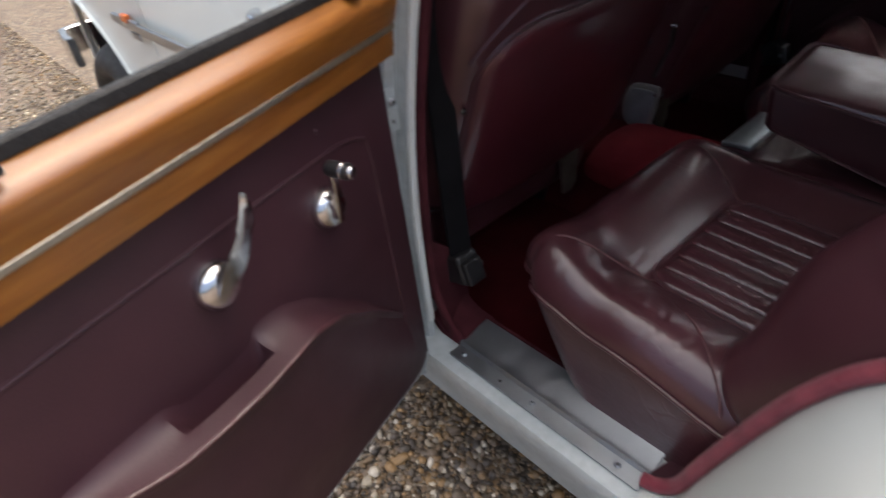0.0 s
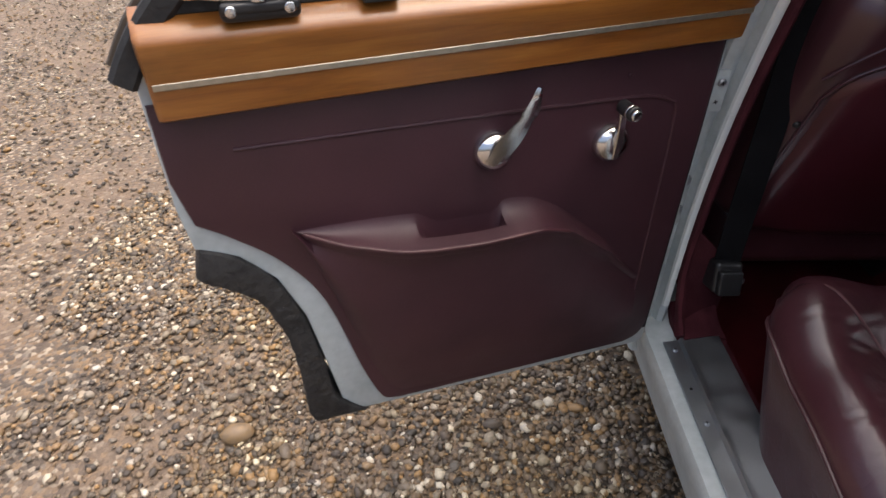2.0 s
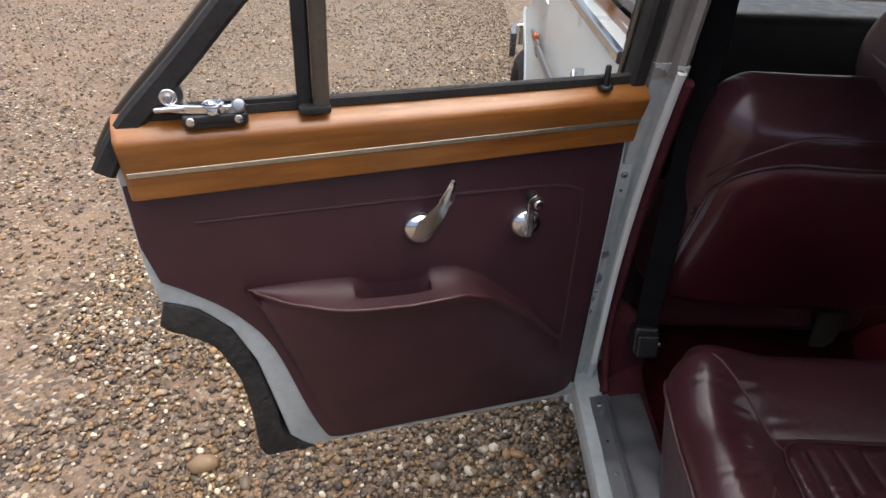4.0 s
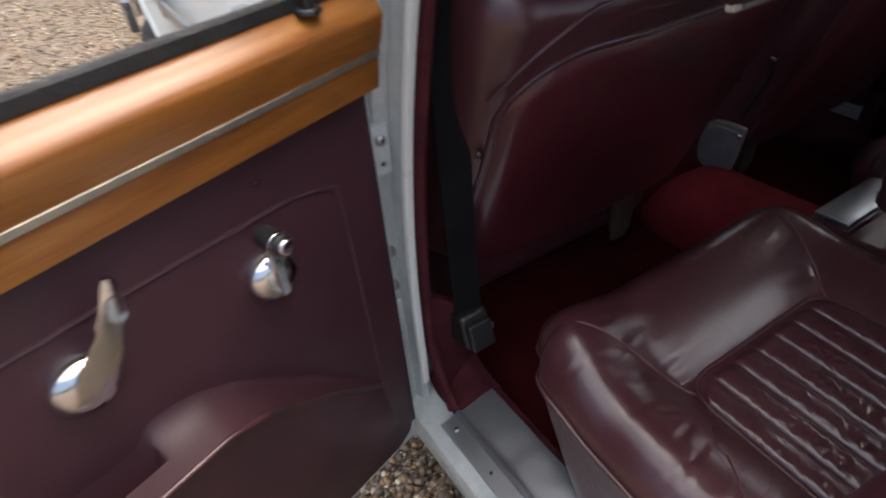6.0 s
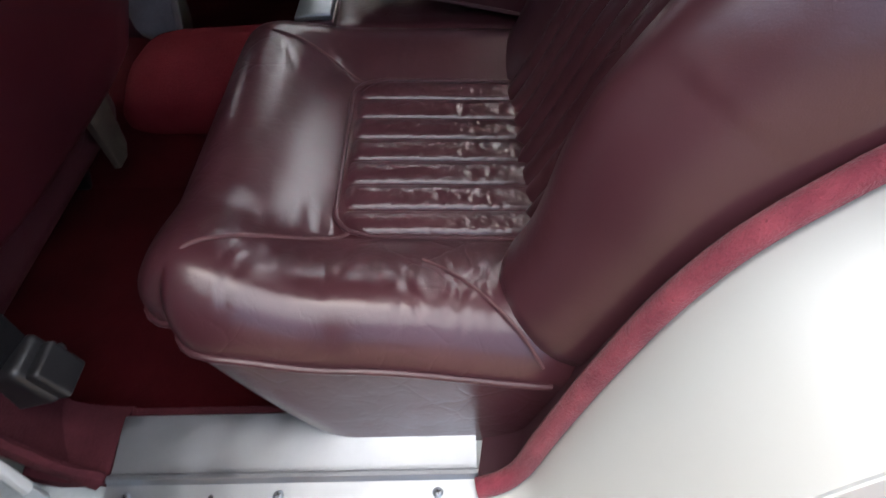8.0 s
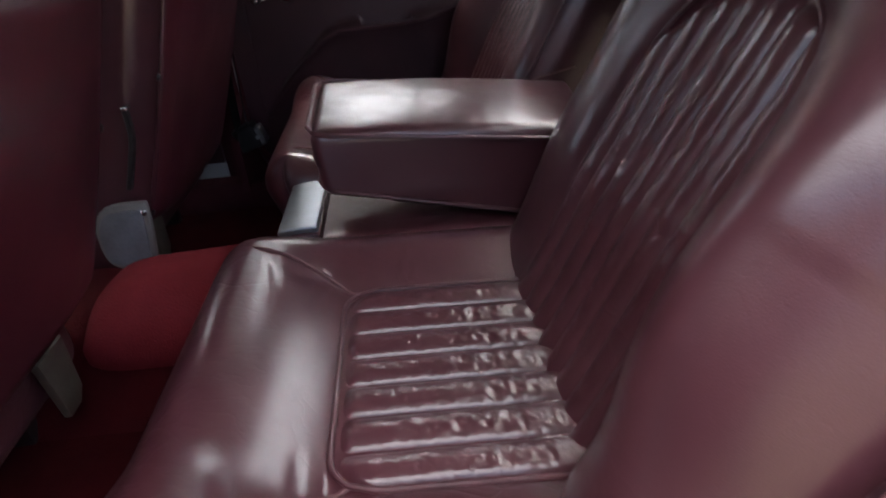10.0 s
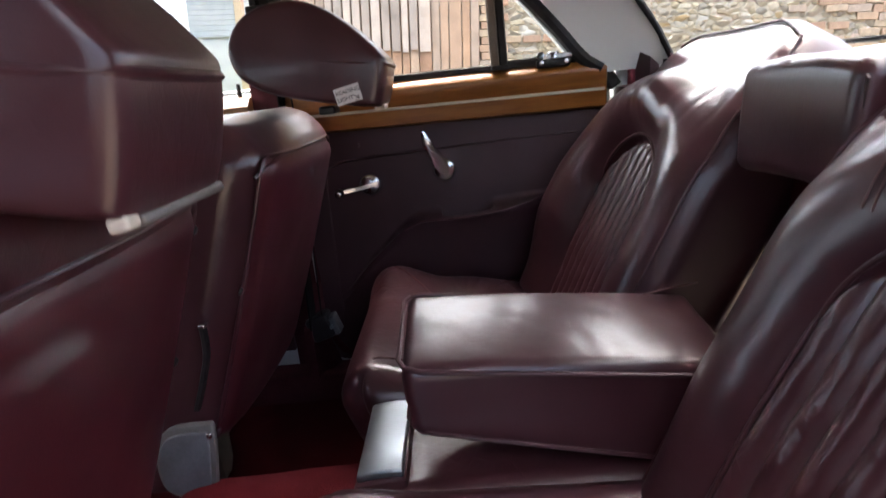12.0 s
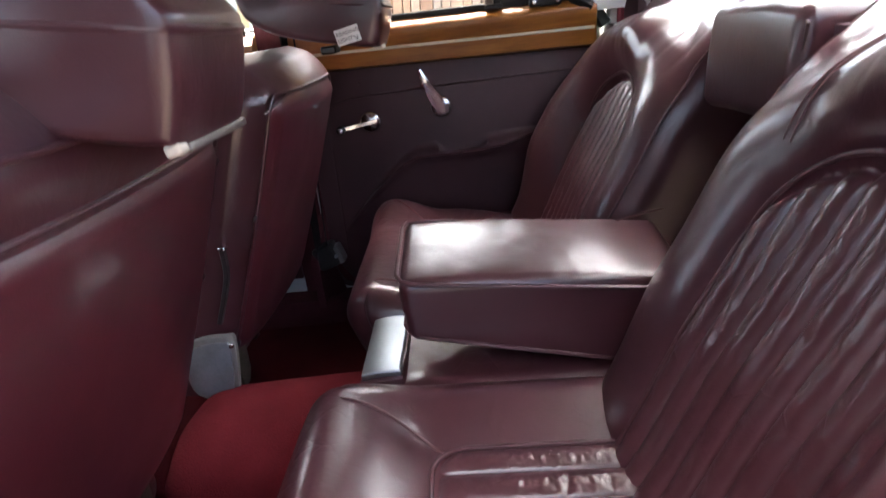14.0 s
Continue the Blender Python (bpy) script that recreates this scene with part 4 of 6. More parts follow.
    for i, p in enumerate(blade):
        w = 0.010 + 0.006 * math.sin(math.pi * min(1, i / 12)) if i < 14 else 0.010 * (len(blade) - i) / 7 + 0.002
        vs += [p + L(0.003, w, 0.3 * w) + Vector((0, 0, 0)), p + L(0.006, 0, 0), p + L(0.003, -w, -0.3 * w), p + L(-0.003, 0, 0)]
    for i in range(len(blade) - 1):
        fs += [(i * 4 + m, i * 4 + (m + 1) % 4, (i + 1) * 4 + (m + 1) % 4, (i + 1) * 4 + m) for m in range(4)]
    fs += [(3, 2, 1, 0), tuple(range(len(vs) - 4, len(vs)))]
    part("lever", from_data(vs, fs), CHROME, boss)

    # winder
    wb = handle_boss("window_winder", 0.222, 0.802, "chrome window winder")
    R = Matrix.Rotation(radians(crank) * s, 4, (1, 0, 0))
    c = L(0, 0.222, 0.802)
    turn_m = Matrix.Translation(c) @ R @ Matrix.Translation(-c)
    part("crank", moved(sweep(curve([L(0.068, 0.222, 0.782), L(0.074, 0.222, 0.81), L(0.083, 0.224, 0.845), L(0.088, 0.226, 0.875)], 5), bar(0.012, 0.009), (1, 0, 0)), turn_m), CHROME, wb)
    kn = part("knob", moved(moved(cyl(0.0105, 0.0115, 0.034, 18, 0.003), Matrix.Translation(L(0.084, 0.226, 0.877)) @ pose(0, 0, 0, 0, 90 * s, 0)), turn_m), BLACK, wb, "black winder knob")
    part("knob_cap", moved(moved(cyl(0.0095, 0.008, 0.006, 18, 0.002), Matrix.Translation(L(0.118, 0.226, 0.877)) @ pose(0, 0, 0, 0, 90 * s, 0)), turn_m), CHROME, kn)
    part("knob_collar", moved(moved(cyl(0.0120, 0.0115, 0.006, 18, 0.002), Matrix.Translation(L(0.106, 0.226, 0.877)) @ pose(0, 0, 0, 0, 90 * s, 0)), turn_m), CHROME, kn)
    part("stud", moved(cyl(0.004, 0.003, 0.003, 10, 0.001), Matrix.Translation(L(0.050, 0.205, 0.905)) @ pose(0, 0, 0, 0, 90 * s, 0)), VINYL, d)
    return d


rear_door("left", (-0.70, 0.975, 0.0), -71.5, 7, "open rear door with oxblood trim and varnished wood capping")
rear_door("right", (2 * CX + 0.70, 1.010, 0.0), 0.0, 100, "closed rear door with oxblood trim and varnished wood capping")


def front_door(side, label):
    sx = (lambda x: x) if side == "left" else (lambda x: 2 * CX - x)
    d = thing("front_door", label, "car door", (sx(-0.72), 1.89, 0), group="front doors")
    O = Vector((sx(-0.72), 1.89, 0))
    Q = lambda x, y, z: Vector((sx(x), y, z)) - O
    outline = [(0.985, 0.30), (1.885, 0.30), (1.885, 1.0), (1.86, 1.05), (0.985, 1.06)]
    part("shell", slab(outline, lambda a, b, n: Q(n - 0.02 * ((b - 0.68) / 0.38) ** 2 * -1 * (1 if n < -0.7 else 0), a, b), -0.760, -0.665, 0.006), PAINT, d, "white painted door skin")
    part("trim_panel", slab([(1.06, 0.36), (1.86, 0.36), (1.86, 0.95), (1.06, 0.95)], lambda a, b, n: Q(n, a, b), -0.665, -0.645, 0.006), VINYL, d, "oxblood vinyl door trim panel")
    part("capping", loft([[Q(n, y, z) for n, z in [(-0.66, 0.945), (-0.628, 0.948), (-0.615, 0.985), (-0.617, 1.03), (-0.64, 1.05), (-0.69, 1.06), (-0.69, 0.98)]] for y in span(1.06, 1.87, 6)]), WOOD, d, "varnished wood door capping")
    part("inlay", sweep([Q(-0.6135, y, 0.984) for y in span(1.06, 1.86, 5)], bar(0.0075, 0.005), (1, 0, 0)), INLAY, d, "pale metal inlay strip")
    part("moulding", sweep([Q(-0.762, y, 0.832) for y in span(0.99, 1.885, 8)], bar(0.026, 0.010), (1, 0, 0)), SATIN, d, "grey side moulding")
    part("waist_strip", sweep([Q(-0.742, y, 1.062) for y in span(0.985, 1.86, 8)], bar(0.022, 0.016), (1, 0, 0)), CHROME, d, "chrome waist strip")
    grip = curve([Q(-0.757, 1.195, 0.972), Q(-0.768, 1.193, 0.973), Q(-0.780, 1.182, 0.972), Q(-0.785, 1.155, 0.968), Q(-0.785, 1.12, 0.964), Q(-0.782, 1.085, 0.961), Q(-0.772, 1.065, 0.960), Q(-0.757, 1.058, 0.960)], 5)
    h = part("outside_handle", sweep(grip, ring(0.0065, 10, 1.35), (0, 0, 1)), CHROME, d, "chrome loop door handle")
    part("handle_foot", moved(rbox((0.004, 0.024, 0.015), 0.003, 8, 3), Matrix.Translation(Q(-0.760, 1.062, 0.960))), CHROME, h)
    part("lock_barrel", moved(cyl(0.013, 0.011, 0.020, 18, 0.003), Matrix.Translation(Q(-0.755, 1.085, 0.936)) @ pose(0, 0, 0, 0, -90 if side == "left" else 90, 0)), CHROME, h)
    fr = [Q(-0.635 + 0.04 * max(0, (z - 1.05) / 0.3), y, z) for y, z in [(0.995, 1.06), (0.995, 1.2), (1.0, 1.345), (1.2, 1.355), (1.5, 1.345), (1.62, 1.30), (1.74, 1.18), (1.85, 1.06)]]
    part("window_frame", sweep(fr, bar(0.022, 0.03), (1, 0, 0)), SATIN if side == "left" else RUBBER, d, "satin metal window frame" if side == "left" else "black lined window frame")
    part("division_post", sweep([Q(-0.635 + 0.04 * max(0, (z - 1.05) / 0.3), 1.51 - 0.1 * (z - 1.05), z) for z in span(1.06, 1.335, 4)], bar(0.014, 0.02), (1, 0, 0)), RUBBER, d, "black quarterlight post")
    pane = part("window_pane", slab([(1.0, 1.06), (1.005, 1.345), (1.2, 1.352), (1.5, 1.342), (1.62, 1.298), (1.74, 1.178), (1.85, 1.06)], lambda a, b, n: Q(n + 0.04 * max(0, (b - 1.05) / 0.3), a, b), -0.638, -0.634), GLASS, d, "clear side window glass")
    pane.visible_shadow = False
    pin = part("lock_button", moved(cyl(0.006, 0.0045, 0.036, 12, 0.002), Matrix.Translation(Q(-0.665, 1.09, 1.052))), BLACK, d, "black lock button")
    return d


front_door("left", "closed white front door with chrome handle")
front_door("right", "closed front door with wood capping, seen across the cabin")


# ---- seats ----
def crumple(x, y, z, seed=0.0):
    """Fine folds of used hide, a millimetre or two deep."""
    a = nz(x + seed, y, z, 22) * 0.0016 + nz(x, y + seed, z, 45) * 0.0009
    r = 1 - abs(nz(x * 0.6 + seed, y * 1.4, z, 16)) * 2
    return a - 0.0022 * max(0, r - 0.72) / 0.28


_rc = random.Random(21)
CREASES = []
for _i in range(17):
    _y = 0.37 + 0.022 * _i + _rc.uniform(-0.006, 0.006)
    _x = _rc.uniform(0.175, 0.235)
    _n = _rc.uniform(0.03, 0.075)
    CREASES.append((_x, _y, _x + _n, _y + _n * _rc.uniform(-0.55, 0.35), _rc.uniform(0.0012, 0.0030), _rc.uniform(0.003, 0.005)))
CREASES += [(0.10, 0.650, 0.20, 0.640, 0.002, 0.005), (0.15, 0.70, 0.23, 0.675, 0.0022, 0.005), (0.16, 0.42, 0.29, 0.500, 0.003, 0.004), (-0.12, 0.66, -0.21, 0.64, 0.0025, 0.005), (-0.14, 0.70, -0.22, 0.72, 0.002, 0.005), (-0.20, 0.55, -0.25, 0.53, 0.002, 0.005)]


def rear_seat(mirror, label):
    cx = -0.307 if not mirror else 2 * CX + 0.307
    o = -1 if not mirror else 1  # the way to the nearer door
    st = thing("rear_seat", label, "car seat", (cx, 0.55, 0.25), group="rear seats")
    O = Vector((cx, 0.55, 0.25))

    # cushion: x from the middle, y forward
    xm = -0.020 * o
    PW, y1 = 0.163, 0.622

    def outside(x, y):
        """How far a point lies outside the pleated panel."""
        dx, dy = max(0.0, abs(x - xm) - PW), max(0.0, y - y1)
        return math.hypot(dx, dy)

    def top(x, y):
        """Height of the cushion's upper face: rolls rise round a sunken panel."""
        q = outside(x, y)
        z = 0.512 + 0.046 * math.sin(math.pi * min(1.0, q / 0.26)) ** 0.9 + 0.040 * (y - 0.55)
        z += 0.012 * sstep(0.63, 0.78, y) + 0.030 * sstep(0.10, 0.24, x * o) * sstep(0.60, 0.74, y)
        z -= 0.055 * sstep(0.10, 0.36, x * o) * sstep(0.60, 0.33, y)
        return z

    def cushion(p):
        x, y = p.x, p.y + 0.55
        k = (0.16 - p.z) / 0.32
        y -= (0.10 * k ** 1.4) * sstep(0.50, 0.80, y)
        if x * o > 0:
            x *= 0.962 - 0.015 * k
        R = 0.075 + 0.10 * k
        vx, vy = abs(x) - (0.312 - R if x * o > 0 else 0.318 - 0.8 * R), y - (0.816 - 0.10 * k ** 1.4 - R)
        if vx > 0 and vy > 0:
            f = max(vx, vy) / math.hypot(vx, vy)
            x -= math.copysign(vx * (1 - f), x)
            y -= vy * (1 - f)
        up = top(x, y)
        z = 0.25 + (up - 0.25) * (1 - k)
        c = 0.10 * crumple(x, y, z, 3.1 if mirror else 0.0)
        if k < 0.6:
            for ax, ay, bx, by, dp, w in CREASES:
                if abs(y - ay) < 0.07:
                    f = max(0.0, min(1.0, ((x * o - ax) * (bx - ax) + (y - ay) * (by - ay)) / ((bx - ax) ** 2 + (by - ay) ** 2)))
                    r = math.hypot(x * o - ax - f * (bx - ax), y - ay - f * (by - ay)) / w
                    if r < 4:
                        c += 0.55 * dp * (0.55 * math.exp(-((r - 1.9) / 0.9) ** 2) - math.exp(-r * r)) * math.sin(math.pi * (0.12 + 0.76 * f))
        return Vector((cx + x, y, z + c)) - O

    cu = part("cushion", rbox((0.318, 0.266, 0.16), 0.070, 130, 15, cushion), LEATHER, st, "oxblood leather seat cushion, creased at the edge", sharp=80)
    x0, x1, y0 = xm - PW, xm + PW, 0.31

    def corner(x):
        """Front limit of the panel, rounded at its corners."""
        d = max(0, abs(x - xm) - (PW - 0.045)) / 0.045
        return y1 - 0.045 * (1 - math.sqrt(max(0, 1 - d * d)))

    def pleat(u, v):
        x = x0 + (x1 - x0) * u
        y = y0 + (corner(x) - y0) * v
        n = 7
        f = (u * n) % 1.0
        roll = (math.sin(math.pi * f)) ** 0.5
        e = sstep(0, 0.03, u) * sstep(1, 0.97, u) * sstep(1.0, 0.93, v)
        rg = lambda q, g: 1 - 2 * abs(nz(x * 0.55 + q, y, int(u * n) * 3.7, g))
        wr = (0.0008 * rg(5, 60) + 0.0014 * rg(9, 140) + 0.0009 * rg(2, 280)) * sstep(0.95, 0.2, abs(v - 0.5) * 1.5) * roll * (0.4 if mirror else 1.0)
        fold = 0.0011 * math.exp(-((v - 0.46 - 0.03 * math.sin(u * 19)) / 0.018) ** 2) * roll
        return Vector((cx + x, y, top(x, y) - 0.003 + (0.0100 * roll + wr - fold) * e * sstep(-0.03, 0.26, v))) - O

    part("cushion_panel", sheet(pleat, span(0, 1, 134), span(0, 1, 110)), LEATHER, st, "pleated oxblood leather panel, crumpled by use", sharp=80)
    rim = [(x0, y) for y in span(y0, y1 - 0.045, 8)] + [(x, corner(x)) for x in span(x0, x1, 40)] + [(x1, y) for y in span(y1 - 0.045, y0, 8)]
    part("panel_piping", tube([Vector((cx + x, y, top(x, y) + 0.003)) - O for x, y in rim], 0.0032), PIPING, cu)
    # seams from the panel to the front corners, and along the edge
    for sgn in (o, -o):
        line = curve([(xm + sgn * 0.154, 0.600, 0), (xm * 0.8 + sgn * 0.185, 0.650, 0), (xm * 0.5 + sgn * 0.212, 0.698, 0), (sgn * 0.232, 0.740, 0), (sgn * 0.250, 0.772, 0)], 6)
        part("seam", tube([Vector((cx + p.x, p.y, top(p.x, p.y) + 0.001 - 0.040 * sstep(0.72, 0.79, p.y) ** 2)) - O for p in line], 0.0024), STITCH, cu)

    rear_line = curve([(0.197, 0.514, 0), (0.225, 0.474, 0), (0.258, 0.439, 0), (0.285, 0.412, 0), (0.305, 0.392, 0)], 6)
    part("seam", tube([Vector((cx + o * p.x, p.y, top(o * p.x, p.y) + 0.001 - 0.03 * sstep(0.26, 0.32, p.x) ** 2)) - O for p in rear_line], 0.0018), STITCH, cu)

    path = [(o * x, 0.268) for x in span(0.10, 0.235, 8)] + [(o * (0.250 + 0.070 * math.sin(a)), 0.198 + 0.070 * math.cos(a)) for a in span(0.1, 1.5, 8)] + [(o * 0.3205, y) for y in span(0.18, -0.17, 18)]
    part("edge_welt", tube([cushion(Vector((x, y, 0.094))) for x, y in path], 0.0040), PIPING, cu)

    # backrest: s across, t up the slope, d towards the sitter
    ORG, TV, DV = Vector((cx, 0.345, 0.57)), Vector((0, -0.492, 0.870)), Vector((0, 0.870, 0.492))

    sm = -0.022 * o  # the panel sits nearer the middle of the car

    def arch(s):
        return 0.212 + 0.148 * math.sqrt(max(0, 1 - ((s - sm) / 0.150) ** 2)) ** 0.9

    def face(s, t):
        """How far the front of the backrest stands out: rolls rise round the arched panel."""
        s0 = s - sm
        q = (math.hypot(s0 / 0.150, max(0.0, t - 0.205) / 0.145) - 1) * 0.148 if t > 0.205 else abs(s0) - 0.150
        inner = sstep(0.0, 0.13, -s0 * o)
        side, crown = 0.085 - 0.063 * inner, 0.070 - 0.038 * inner
        r = max(0.0, min(1.0, (q - 0.003) / (0.175 - 0.030 * inner + 0.030 * sstep(0.20, 0.36, t))))
        d = 0.011 * sstep(-0.06, 0.14, t) - 0.012 * math.cos(min(1.5, abs(s) * 6))
        d += (side + (crown - side) * sstep(0.20, 0.36, t)) * math.sin(math.pi * r ** 0.85) ** (0.8 if r < 0.4424 else 1.5) * (0.55 + 0.45 * sstep(-0.05, 0.16, t))
        d -= 0.050 * sstep(0.40, 0.62, t)
        return d + 0.018 * sstep(0.15, 0.30, s * o) * sstep(0.25, -0.05, t)

    def back(p):
        s, t = p.x, p.z + 0.253
        front = (p.y + 0.085) / 0.17
        s *= (0.96 - 0.04 * sstep(0.40, 0.60, t)) if s * o > 0 else (0.97 - 0.06 * sstep(0.30, 0.60, t) ** 1.3)
        d = -0.16 + 0.17 * front + (face(s, t)) * front
        c = 0.15 * crumple(s, t, d, 8.0 if mirror else 1.0)
        # long folds down the bolster and below the top roll
        c -= 0.0014 * front * sstep(0.36, 0.43, t) * sstep(0.52, 0.44, t) * max(0, math.sin(s * 95 + 3 * nz(s, t, 1, 8))) ** 3
        t -= 0.055 * sstep(0.12, 0.33, abs(s)) ** 1.5 * sstep(0.30, 0.60, t)
        return ORG + Vector((1, 0, 0)) * s + TV * t + DV * (d + c) - O

    bk = part("backrest", rbox((0.318, 0.085, 0.363), 0.050, 110, 8, back), LEATHER_SMOOTH, st, "oxblood leather bucket backrest", sharp=80)

    def bpleat(u, v):
        s = sm - 0.148 + 0.296 * u
        t = -0.10 + (arch(s) + 0.10) * v
        n = 8
        roll = math.sin(math.pi * ((u * n) % 1.0)) ** 0.5
        e = sstep(0, 0.03, u) * sstep(1, 0.97, u) * sstep(1.0, 0.94, v)
        wr = (0.0013 * (1 - abs(nz(s, t * 0.7, int(u * n) * 2.9, 40)) * 2) + 0.0008 * (1 - 2 * abs(nz(s, t, 7.0, 95)))) * roll
        return ORG + Vector((1, 0, 0)) * s + TV * t + DV * (0.008 + face(s, t) + (0.0115 * roll + wr) * e) - O

    part("backrest_panel", sheet(bpleat, span(0, 1, 120), span(0, 1, 84)), LEATHER, st, "arched pleated oxblood leather panel", sharp=80)
    part("panel_piping", tube([ORG + Vector((1, 0, 0)) * s + TV * t + DV * (0.013 + face(s, t)) - O for s, t in [(sm - 0.150, t) for t in span(-0.08, 0.20, 10)] + [(s, arch(s)) for s in [sm + 0.150 * math.sin(a) for a in span(-1.57, 1.57, 40)]] + [(sm + 0.150, t) for t in span(0.20, -0.08, 10)]], 0.0032), PIPING, bk)
    part("edge_piping", tube([back(Vector((-o * 0.306, 0.074, z))) for z in span(-0.30, 0.30, 30)] + [back(Vector((x, 0.074, 0.351))) for x in span(-o * 0.29, o * 0.25, 24)], 0.0028), PIPING, bk)
    # double stitching over the top roll
    for sgn in (() if mirror else (-1, 1)):
        for off in (0.0, 0.010):
            line = [(sm + sgn * (0.135 + off), t) for t in span(0.34, 0.53, 20)]
            part("stitching", tube([ORG + Vector((1, 0, 0)) * s + TV * t + DV * (0.0105 + face(s, t)) - O for s, t in line], 0.0013), STITCH, bk)
    return st


rear_seat(False, "oxblood leather rear bucket seat with pleated panels beside the open door")
rear_seat(True, "oxblood leather rear bucket seat with pleated panels beside the closed door")

# centre: cushion, armrest, plate, upper cushion
mid = thing("middle_seat", "narrow oxblood leather middle seat under the armrest", "car seat", (CX, 0.5, 0.32))
part("pad", moved(rbox((0.112, 0.20, 0.125), 0.03, 24, 5, lambda p: p + Vector((0, 0, crumple(p.x, p.y, p.z, 5)))), pose(0, 0.0, 0.078)), LEATHER, mid, sharp=80)
part("front_piping", tube(curve([(-0.108, 0.10, 0.178), (-0.106, 0.175, 0.178), (-0.09, 0.192, 0.178), (0.09, 0.192, 0.178), (0.106, 0.175, 0.178), (0.108, 0.10, 0.178)], 5), 0.0034), PIPING, mid)
arm = thing("folding_armrest", "folded-down oxblood leather centre armrest with a worn shiny top", "armrest", (CX, 0.45, 0.642), (7.0, -7.0, 0))


def arm_fn(p):
    k = (0.215 - p.y) / 0.43
    x = p.x * (1 - 0.04 * k)
    bulge = 0.005 * (1 - (p.x / 0.108) ** 2) * (1 - (p.y / 0.215) ** 4) - 0.16 * max(0.0, p.y + 0.09) ** 2 if p.z > 0 else 0
    if p.z < 0:
        bulge -= 0.050 * k
    return Vector((x, p.y - 0.018 * (0.5 - p.z / 0.13) * (1 if p.y > 0.1 else 0) ** 2, p.z + bulge + 0.4 * crumple(p.x, p.y, p.z, 9)))


part("pad", rbox((0.106, 0.215, 0.058), 0.018, 46, 6, arm_fn), LEATHER_SMOOTH, arm, sharp=80)
loop = [(-0.106, -0.20), (-0.106, 0.0), (-0.106, 0.185), (-0.098, 0.207), (-0.08, 0.2155), (0.08, 0.2155), (0.098, 0.207), (0.106, 0.185), (0.106, 0.0), (0.106, -0.20)]
part("piping", tube([(x * 1.004, y + 0.001 - (0.0 if abs(y) < 0.2 else 0), 0.044) for x, y in loop], 0.0034), PIPING, arm)
part("lower_piping", tube([(x * 1.0, y - 0.012 * (1 if y > 0.1 else 0), -0.044 - 0.050 * (0.215 - y) / 0.43) for x, y in loop], 0.003), PIPING, arm)
recess = thing("armrest_recess", "recess panel behind the folding armrest, shade put into its colour", "seat panel", (CX, 0.05, 0.40))
# darkened red gives the recess its shade by colour
part("panel", box(-0.15, 0.15, -0.03, 0.01, 0.0, 0.44, 0.006), SHADED_RED, recess)
strap = thing("armrest_strap", "thin pale cord beside the armrest", "strap", (0.215, 0.33, 0.68))
part("cord", tube([(0.0, 0, 0.0), (-0.02, -0.05, 0.02), (-0.04, -0.10, 0.035)], 0.0016), STITCH, strap)
tray = thing("ashtray_lid", "brushed aluminium ashtray lid in front of the armrest", "ashtray", (CX + 0.006, 0.705, 0.535), (-4, 0, 0))
part("lid", moved(rbox((0.094, 0.032, 0.006), 0.004, 14, 3, lambda p: p + Vector((0, 0, 0.003 * math.cos(p.y / 0.032 * 1.5)))), pose(0, 0, 0)), ALLOY, tray)
part("surround", box(-0.102, 0.102, -0.036, 0.038, -0.30, -0.004, 0.008), LEATHER_SMOOTH, tray, "leather covered box")
up = thing("cushion", "oxblood leather cushion between the rear backrests", "cushion", (CX, -0.020, 0.918), (5.0, 0, 0))
part("pad", rbox((0.135, 0.155, 0.078), 0.022, 36, 6, lambda p: p + Vector((0, 0.010 * math.cos(p.z * 12), (0.20 * max(0.0, 0.06 - p.y) if p.z > 0.05 else 0.0) + 0.012 * math.cos(p.x * 9) + 0.7 * crumple(p.x, p.y, p.z, 2)))), LEATHER_SMOOTH, up, sharp=80)
part("piping", tube([(x, 0.154, z + 0.008) for x, z in [(-0.130, -0.06), (-0.130, 0.050), (-0.118, 0.066), (0.118, 0.066), (0.130, 0.050), (0.130, -0.06)]], 0.0030), PIPING, up)


